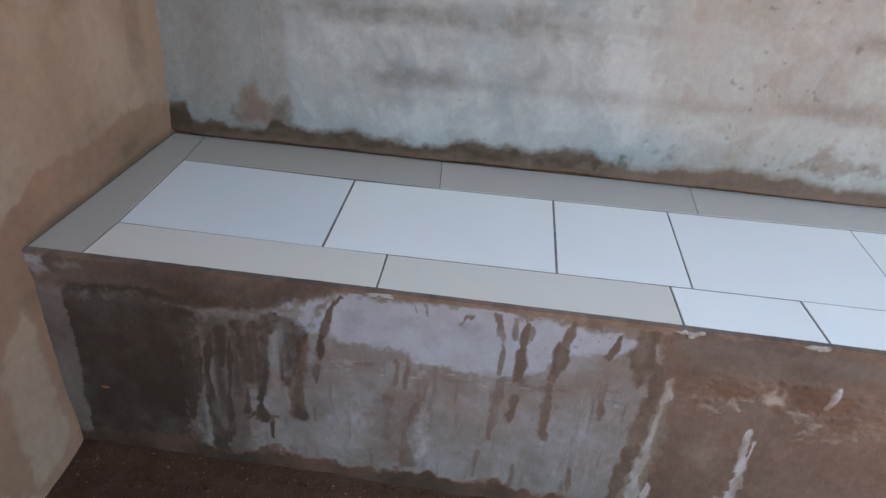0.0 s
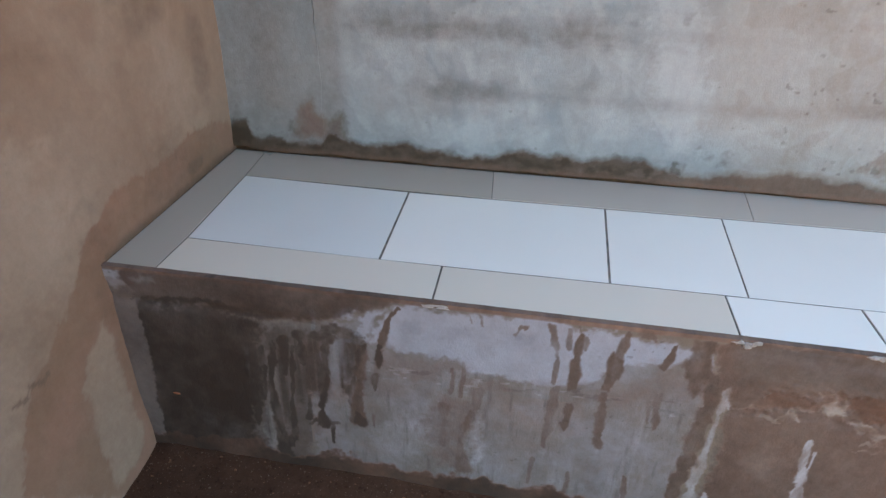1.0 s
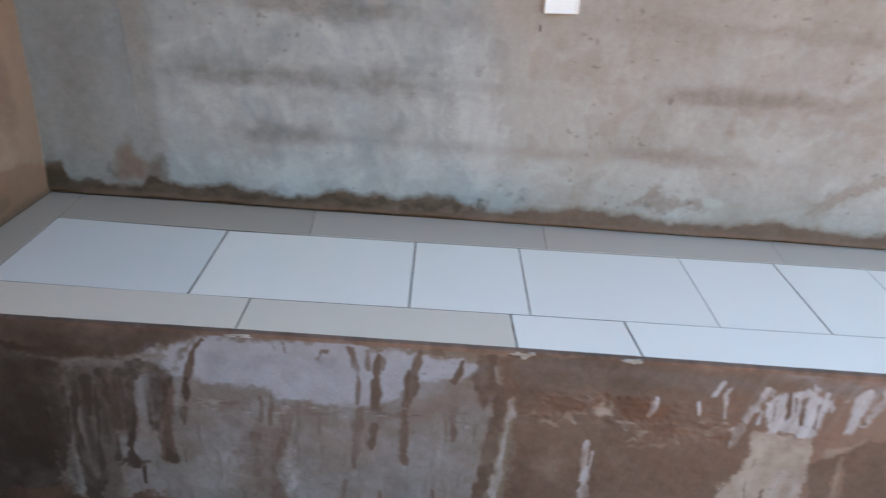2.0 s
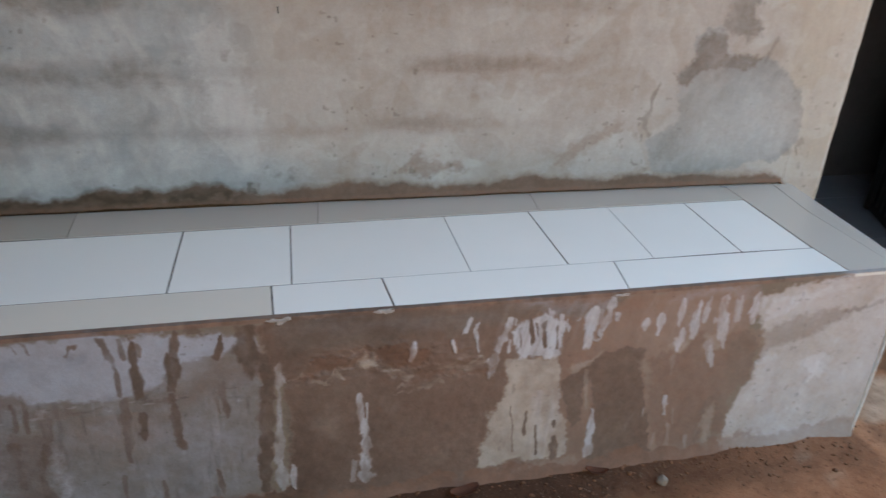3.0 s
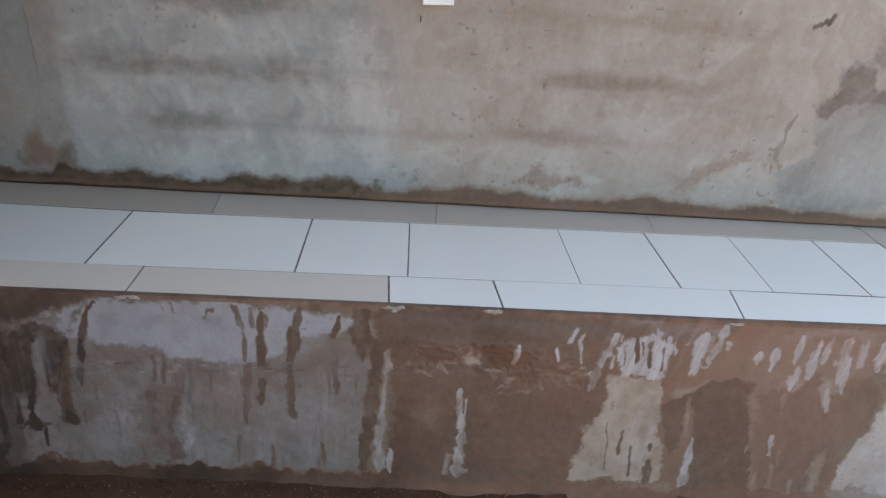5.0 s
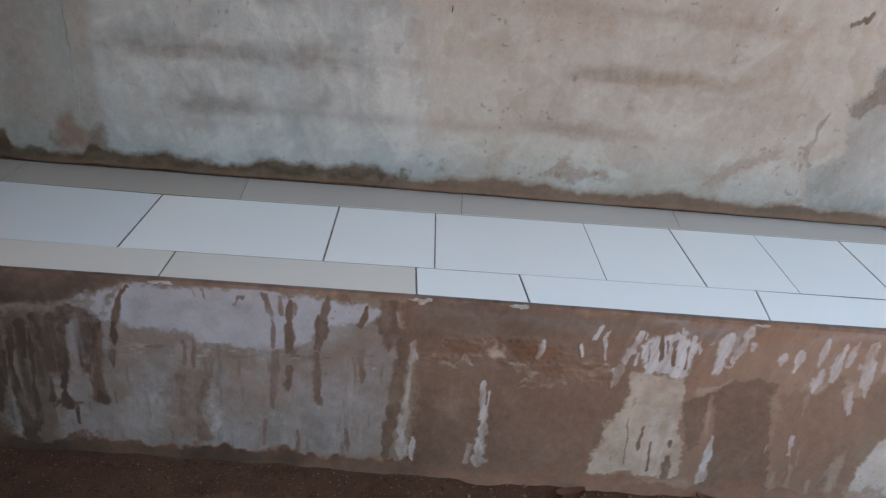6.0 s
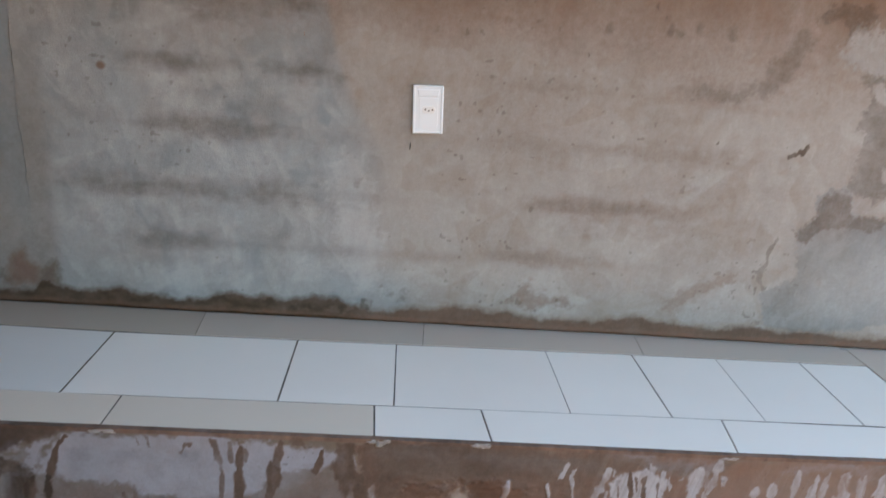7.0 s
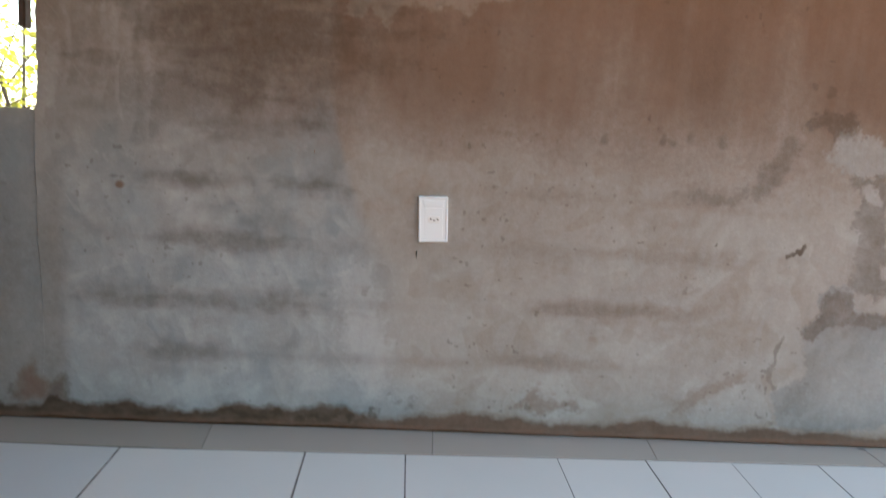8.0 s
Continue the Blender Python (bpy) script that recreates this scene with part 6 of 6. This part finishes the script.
    # front row
    joints = [(0.101, 0.099), (0.590, 0.592), (1.075, 1.078), (1.291, 1.298), (1.803, 1.776), (2.317, 2.312)]
    for i, ((b0, f0), (b1, f1)) in enumerate(zip(joints, joints[1:])):
        warm = i < 2
        tile([(f0 + g, y_front(f0) + LIP), (f1 - g, y_front(f1) + LIP), (b1 - g, y_mid_front(b1) - (2.0 if warm else 1.7) * g), (b0 + g, y_mid_front(b0) - (2.0 if warm else 1.7) * g)], CREAM_GLAZE if warm else WHITE_GLAZE, "cream glazed tile" if warm else "white glazed tile", random.uniform(0, 0.0008))
    # back row
    joints = [(0.079, 0.089), (0.636, 0.647), (1.193, 1.184), (1.763, 1.745), (2.365, 2.352)]
    for i, ((b0, f0), (b1, f1)) in enumerate(zip(joints, joints[1:])):
        h = 0.0006 if i < 3 else 0.0014
        tile([(f0 + 0.0008, y_mid_back(f0) + g), (f1 - h, y_mid_back(f1) + g), (b1 - h, y_back(b1)), (b0 + 0.0008, y_back(b0))], GREY_SHADED_GLAZE if i == 0 else BEIGE_GLAZE, "grey-beige glazed tile")
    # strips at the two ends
    tile([(0.004, FRONT + 0.003), (0.099 - g, FRONT + 0.002), (0.100 - g, -0.420), (0.089 - g, -0.133), (0.079 - g, 0.004), (0.004, 0.004)], GREY_SHADED_GLAZE, "grey-beige glazed tile")
    tile([(2.312 + g, y_front(2.312) + LIP), (2.446 - 0.001, y_front(2.446) + LIP), (2.461 - 0.001, -0.397), (2.479 - g, -0.204), (2.530 - g, 0.013), (2.365 + g, 0.013), (2.352 + g, -0.106), (2.317 + g, -0.416)], BEIGE_GLAZE, "grey-beige glazed tile")
    tile([(2.446 + 0.001, y_front(2.446) + LIP), (2.478, y_front(2.478) + LIP), (2.592, 0.012), (2.530 + g, 0.012), (2.479 + g, -0.204), (2.461 + 0.001, -0.397)], BEIGE_GLAZE, "thin beige tile strip", -0.0005)
    # dabs of pale mortar squeezed out under the edge
    for k, (x, z, w, h) in enumerate([(1.077, 0.4685, 0.020, 0.0065), (1.100, 0.4715, 0.018, 0.004), (1.274, 0.4715, 0.018, 0.0045), (0.60, 0.470, 0.022, 0.003), (1.765, 0.469, 0.02, 0.003), (2.30, 0.469, 0.02, 0.003)]):
        for i in range(5):
            one = lump_bm(x + random.uniform(-w, w) * 0.8, float(y_front(x)) - 0.002, z + random.uniform(-h, h * 0.6), w * random.uniform(0.25, 0.60), 0.0016, h * random.uniform(0.45, 0.9), 10 * k + i, 2, 0.6)
            part("mortar_dab", one, LIME_MORTAR, bench)
    for k, (x, y) in enumerate([(0.083, -0.004), (0.092, -0.006), (2.352, -0.006), (2.36, -0.010)]):
        part("mortar_crumb", lump_bm(x, y, TOP + 0.001, 0.008, 0.004, 0.002, 70 + k, 2, 0.7), LIME_MORTAR, bench)
    # white cut edge of the end tiles, and the pale bead down the far corner
    part("edge_trim", prism_bm([(2.318, float(y_front(2.318)) - 0.0030), (2.482, float(y_front(2.479)) - 0.0030), (2.482, FRONT + 0.0053), (2.318, FRONT + 0.0053)], TOP - 0.008, TOP - 0.001), WHITE_CEMENT, bench)
    steps = np.linspace(0.0, TOP - 0.009, 30)
    wob, thick = 0.0016 * fbm(steps * 30, steps * 0, 416, 3), 0.0056 + 0.003 * fbm(steps * 45, steps * 0, 417, 3)
    ring = np.array([(-0.5, 0.018), (-0.5, -0.0030), (0.5, -0.0030), (0.5, 0.018)])
    verts = np.array([(2.4805 + w + t * a, FRONT + b, h) for h, w, t in zip(steps, wob, thick) for a, b in ring])
    faces = np.array([(4 * i + k, 4 * i + (k + 1) % 4, 4 * i + 4 + (k + 1) % 4, 4 * i + 4 + k) for i in range(29) for k in range(4)])
    bead = mesh_from("corner_bead", verts, faces, WHITE_CEMENT)
    part("corner_bead", bead, WHITE_CEMENT, bench, "pale cement arris at the corner")


def build_outlet():
    plate = new("wall_outlet")
    tagged(plate, "white plastic socket plate with three dark pin holes on the wall", "wall outlet")
    cx, cz, w, h = 1.156, 1.027, 0.0725, 0.1125
    lean = pose(cx, -0.001, cz, 0, -3.2, 0)
    part("cover", box_bm(-w / 2, w / 2, -0.007, 0.004, -h / 2, h / 2, 0.0034, 3), WHITE_PLASTIC, plate)
    # raised rim round a shallow dish
    for x0, x1, z0, z1 in ((-w / 2 + 0.001, -w / 2 + 0.006, -h / 2 + 0.001, h / 2 - 0.001), (w / 2 - 0.006, w / 2 - 0.001, -h / 2 + 0.001, h / 2 - 0.001),
                           (-w / 2 + 0.0062, w / 2 - 0.0062, h / 2 - 0.006, h / 2 - 0.001), (-w / 2 + 0.0062, w / 2 - 0.0062, -h / 2 + 0.001, -h / 2 + 0.006)):
        part("rim", box_bm(x0, x1, -0.0090, -0.006, z0, z1, 0.0014, 3), WHITE_PLASTIC, plate)
    part("insert", box_bm(-0.021, 0.023, -0.0076, -0.0062, -0.043, 0.028, 0.0007, 2), WHITE_PLASTIC, plate)

    def upright(corners, y0, y1, bevel):
        bm = prism_bm(corners, -y1, -y0, bevel)
        bm.transform(Matrix.Rotation(radians(90), 4, "X"))
        return bm
    part("ledge", upright([(-0.022, 0.031), (0.024, 0.031), (0.027, 0.047), (-0.026, 0.047)], -0.0098, -0.0064, 0.0016), WHITE_PLASTIC, plate)
    socket = part("socket", upright([(-0.0135, -0.006), (-0.009, -0.0085), (0.013, -0.0085), (0.0175, 0.0), (0.013, 0.0085), (-0.009, 0.0085), (-0.0135, 0.006)], -0.0090, -0.0074, 0.0007), SOCKET_GREY, plate, "pale grey six-sided socket")
    for x, z in ((-0.0065, 0.001), (0.002, -0.002), (0.0105, 0.0)):
        bm = bmesh.new()
        bmesh.ops.create_cone(bm, cap_ends=True, segments=12, radius1=0.0021, radius2=0.0021, depth=0.0012, matrix=pose(x, -0.0090, z, 90))
        part("pin_hole", bm, SLOT_DARK, socket)
    plate.matrix_world = lean


def build_switch():
    plate = new("light_switch")
    tagged(plate, "white plastic switch plate on the plaster beside the doorway", "light switch")
    w, h = 0.081, 0.1125
    part("cover", box_bm(-w / 2, w / 2, -0.007, 0.004, -h / 2, h / 2, 0.0034, 3), WHITE_PLASTIC, plate)
    part("rocker", box_bm(-0.018, 0.018, -0.0100, -0.006, -0.034, 0.034, 0.0014, 3), WHITE_PLASTIC, plate)
    plate.matrix_world = pose(2.554, -0.001, 1.058)


def build_wall_bits():
    nail = part("nail", lump_bm(1.121, -0.001, 0.938, 0.0016, 0.002, 0.009, 3, 2, 0.1), SLOT_DARK)
    tagged(nail, "short dark nail stub in the plaster below the socket", "nail")
    straw = part("straw_bit", lump_bm(0.862, -0.0005, 1.172, 0.0012, 0.0012, 0.006, 5, 1, 0.1), STONE)
    tagged(straw, "tiny pale straw stuck to the plaster", "straw")


def build_doorway():
    floor = part("floor", box_bm(2.30, 5.0, 0.024, 2.2, -0.06, 0.004), MORTAR)
    tagged(floor, "dark screed with grey tiles inside the doorway", "floor", kind="structure")
    for i in range(4):
        for j in range(4):
            x0, y0 = 2.72 + i * 0.46 - 0.1 * (j % 2), 0.028 + j * 0.46
            part("tile", box_bm(x0 + 0.002, x0 + 0.457, y0 + 0.002, y0 + 0.457, 0.003, 0.013, 0.001, 1), FLOOR_GLAZE, floor)
    room = part("wall_room", box_bm(2.25, 5.0, 1.25, 1.40, -0.05, ROOF), ROOM_PAINT)
    tagged(room, "dim brown painted wall inside the dark room", "wall", kind="structure")
    side = part("wall_room_side", box_bm(5.0, 5.12, 0.15, 1.40, -0.05, ROOF), ROOM_PAINT)
    tagged(side, "dim brown painted side wall of the dark room", "wall", kind="structure")
    side = part("wall_room_near", box_bm(2.25, 2.40, 0.151, 1.249, -0.05, ROOF), ROOM_PAINT)
    tagged(side, "dim brown painted side wall behind the jamb", "wall", kind="structure")
    # ribbed metal leaf, standing open into the room
    door = new("metal_door")
    tagged(door, "black ribbed metal door standing open into the room", "door")
    w, h = 0.80, 1.99
    part("leaf", box_bm(0, w, -0.010, 0.010, 0.02, h, 0.002, 1), DARK_PAINT, door)
    for k in range(13):
        x = 0.045 + k * 0.058
        part("rib", box_bm(x, x + 0.022, 0.010, 0.020, 0.06, h - 0.04, 0.005, 2), DARK_PAINT, door)
    part("stile", box_bm(w - 0.03, w + 0.004, -0.014, 0.024, 0.02, h, 0.003, 1), DARK_PAINT, door)
    part("lock_plate", box_bm(w - 0.028, w - 0.006, 0.024, 0.027, 0.84, 0.98, 0.001, 1), STEEL, door, "worn steel lock plate")
    bm = bmesh.new()
    bmesh.ops.create_cone(bm, cap_ends=True, segments=16, radius1=0.012, radius2=0.010, depth=0.012, matrix=pose(w - 0.017, 0.033, 0.915, 90))
    part("keyhole_boss", bm, STEEL, door)
    key = part("key", box_bm(w - 0.021, w - 0.014, 0.039, 0.043, 0.875, 0.912, 0.001, 1), STEEL, door, "steel key hanging in the lock")
    door.matrix_world = Matrix.Translation((3.43, 0.075, 0.0)) @ pose(0, 0, 0, 0, 0, 63.0)


def build_roof():
    ob = part("ceiling", box_bm(-0.80, 3.50, EAVE, 1.30, ROOF + 0.002, ROOF + 0.10), CEILING_BOARD)
    tagged(ob, "plain brown porch roof above the bench", "ceiling", kind="structure")
    # unseen slab, added to keep sky light off the left corner
    ob = part("shade_ceiling", box_bm(-0.80, 0.60, -2.40, EAVE - 0.002, ROOF + 0.002, ROOF + 0.10), CEILING_BOARD)
    tagged(ob, "plain brown ceiling added out of view to shade the bench's left end", "ceiling", kind="structure")
    ob = part("roof_room", box_bm(3.502, 6.0, 0.0, 1.5, ROOF + 0.002, ROOF + 0.10), CEILING_BOARD)
    tagged(ob, "plain roof over the dark room", "ceiling", kind="structure")
    ob = part("batten", box_bm(-0.066, -0.046, 0.48, 0.52, 1.468, ROOF + 0.01, 0.004, 1), WOOD_DARK)
    tagged(ob, "dark brown wooden batten hanging outside the opening", "batten")


def build_unseen_wall():
    # added behind the camera to block low sky and set the bounce colour
    ob = part("unseen_wall", box_bm(-3.0, 9.0, -4.9, -4.7, -0.1, 3.0), UNSEEN_COAT)
    tagged(ob, "plain weathered grey wall added out of view to block low sky and bounce light", "wall", kind="structure")


def build_tree(x, y, height, spread, seed):
    rng = random.Random(seed)
    tree = new("leafy_tree")
    tagged(tree, "sunlit yellow-green leafy tree in the yard", "tree")
    tree.location = (x, y, 0)
    bm = bmesh.new()

    def limb(a, b, r0, r1):
        d = b - a
        m = Matrix.Translation((a + b) / 2) @ d.to_track_quat("Z", "Y").to_matrix().to_4x4()
        bmesh.ops.create_cone(bm, cap_ends=True, segments=9, radius1=r0, radius2=r1, depth=d.length, matrix=m)
    fork = Vector((0.05, 0.0, height * 0.30))
    limb(Vector((0, 0, -0.05)), fork, 0.07, 0.05)
    tips = []
    for k in range(9):
        a = k * 2.4 + rng.uniform(-0.4, 0.4)
        tip = fork + Vector((math.cos(a) * spread * rng.uniform(0.4, 0.9), math.sin(a) * spread * rng.uniform(0.4, 0.9), height * rng.uniform(0.05, 0.55)))
        limb(fork, tip, 0.016, 0.005)
        tips.append(tip)
    part("trunk", bm, BARK, tree)
    verts, faces = [], []
    for k in range(850):
        t = rng.choice(tips)
        c = fork.lerp(t, rng.uniform(0.35, 1.15)) + Vector((rng.gauss(0, 0.20), rng.gauss(0, 0.20), rng.gauss(0, 0.22)))
        e = Euler((rng.uniform(-1.0, 1.0), rng.uniform(-1.0, 1.0), rng.uniform(0, 6.3))).to_matrix()
        l, w = rng.uniform(0.05, 0.10), rng.uniform(0.018, 0.034)
        n = len(verts)
        for p in ((0, -l / 2, 0), (w, -l * 0.05, 0.006), (0, l / 2, -0.01), (-w, -l * 0.05, 0.006)):
            verts.append(c + e @ Vector(p))
        faces.append((n, n + 1, n + 2, n + 3))
    part("crown", mesh_from("crown", verts, faces, LEAF), LEAF, tree)
    return tree


def build_litter():
    stone = part("stone", lump_bm(1.905, -0.612, 0.010, 0.013, 0.011, 0.012, 4, 3, 0.25), STONE)
    tagged(stone, "small pale rounded stone lying on the red earth", "stone")
    for k, (x, y, r, turn) in enumerate([(1.45, -0.575, 0.034, 12), (1.76, -0.572, 0.026, -20)]):
        bm = bmesh.new()
        bmesh.ops.create_grid(bm, x_segments=8, y_segments=5, size=1)
        for v in bm.verts:
            u, w = v.co.x, v.co.y
            v.co = Vector((u * r, w * r * 0.42 * math.sqrt(max(0.02, 1 - u * u * 0.95)), 0.010 + 0.008 * u * u + 0.006 * abs(w)))
        bmesh.ops.solidify(bm, geom=bm.faces[:], thickness=0.0012)
        ob = part("dry_leaf", bm, DRY_LEAF)
        ob.matrix_world = pose(x, y, float(ground_height(np.array(x), np.array(y))) + 0.002, 0, 0, turn)
        tagged(ob, "dry curled brown leaf on the earth by the bench", "leaf")
    chip = part("clay_chip", lump_bm(0.092, FRONT - 0.001, 0.193, 0.008, 0.002, 0.002, 6, 2, 0.5), CLAY_CHIP)
    tagged(chip, "orange clay chip stuck in the damp render", "chip")
    verts, faces = [], []
    rng = random.Random(9)
    for k in range(520):
        x = 3.2 - 3.18 * rng.random() ** 1.2
        y = FRONT - abs(rng.gauss(0, 0.06)) - 0.006 if x < 2.5 else rng.uniform(-0.9, 0.0)
        if rng.random() < 0.45:
            y = rng.uniform(-0.95, -0.55)
        r = rng.uniform(0.0005, 0.0014) * (2.0 if rng.random() < 0.08 else 1)
        z = float(ground_height(np.array(x), np.array(y))) + r * 0.3
        n = len(verts)
        for p in ((1, 0, 0), (-1, 0.2, 0), (0, 1, 0), (0.1, -1, 0), (0, 0, 1), (0, 0, -1)):
            verts.append((x + p[0] * r * rng.uniform(0.7, 1.4), y + p[1] * r * rng.uniform(0.7, 1.3), z + p[2] * r * rng.uniform(0.6, 1)))
        for f in ((0, 2, 4), (2, 1, 4), (1, 3, 4), (3, 0, 4), (2, 0, 5), (1, 2, 5), (3, 1, 5), (0, 3, 5)):
            faces.append(tuple(n + i for i in f))
    clods = bmesh.new()
    for k in range(420):
        x = rng.uniform(0.0, 3.1) if k < 240 else rng.gauss(2.05, 0.35)
        y = FRONT - abs(rng.gauss(0.0, 0.07 if k < 240 else 0.04)) - 0.004 if x < 2.46 else rng.uniform(-0.95, -0.1)
        r = rng.uniform(0.0012, 0.0045) * (1.5 if rng.random() < 0.08 else 1) * (0.55 if x < 1.2 else 1)
        one = lump_bm(x, y, float(ground_height(np.array(x), np.array(y))) + r * 0.15, r * rng.uniform(0.9, 1.6), r, r * 0.7, k, 1, 0.9)
        me = bpy.data.meshes.new("clod")
        one.to_mesh(me)
        one.free()
        clods.from_mesh(me)
        bpy.data.meshes.remove(me)
    ob = part("soil_clods", clods, CLOD)
    tagged(ob, "small dark clods of red earth along the bench foot", "soil", kind="stuff")
    ob = part("crumbs", mesh_from("crumbs", verts, faces, GRIT), GRIT)
    tagged(ob, "pale mortar crumbs and grit scattered along the bench foot", "grit", kind="stuff")


PLAIN_COAT = plain_material("plain_coat", (0.36, 0.29, 0.23), (0.30, 0.22, 0.16), 4, 0.9, 0.2, 0.3)
UNSEEN_COAT = plain_material("unseen_coat", (0.18, 0.175, 0.16), (0.14, 0.135, 0.12), 3, 0.9, 0.2, 0.3)
PLAIN_TAN = plain_material("plain_tan", (0.42, 0.30, 0.215), (0.46, 0.345, 0.255), 3, 0.9, 0.2, 0.3)

build_ground()
build_back_wall()
build_left_wall()
build_shade_wall()
build_roof()
build_unseen_wall()
build_bench()
build_doorway()
build_outlet()
build_switch()
build_wall_bits()
build_tree(-1.9, 3.9, 3.2, 1.1, 5)
build_tree(-3.2, 5.6, 4.0, 1.5, 8)
build_litter()
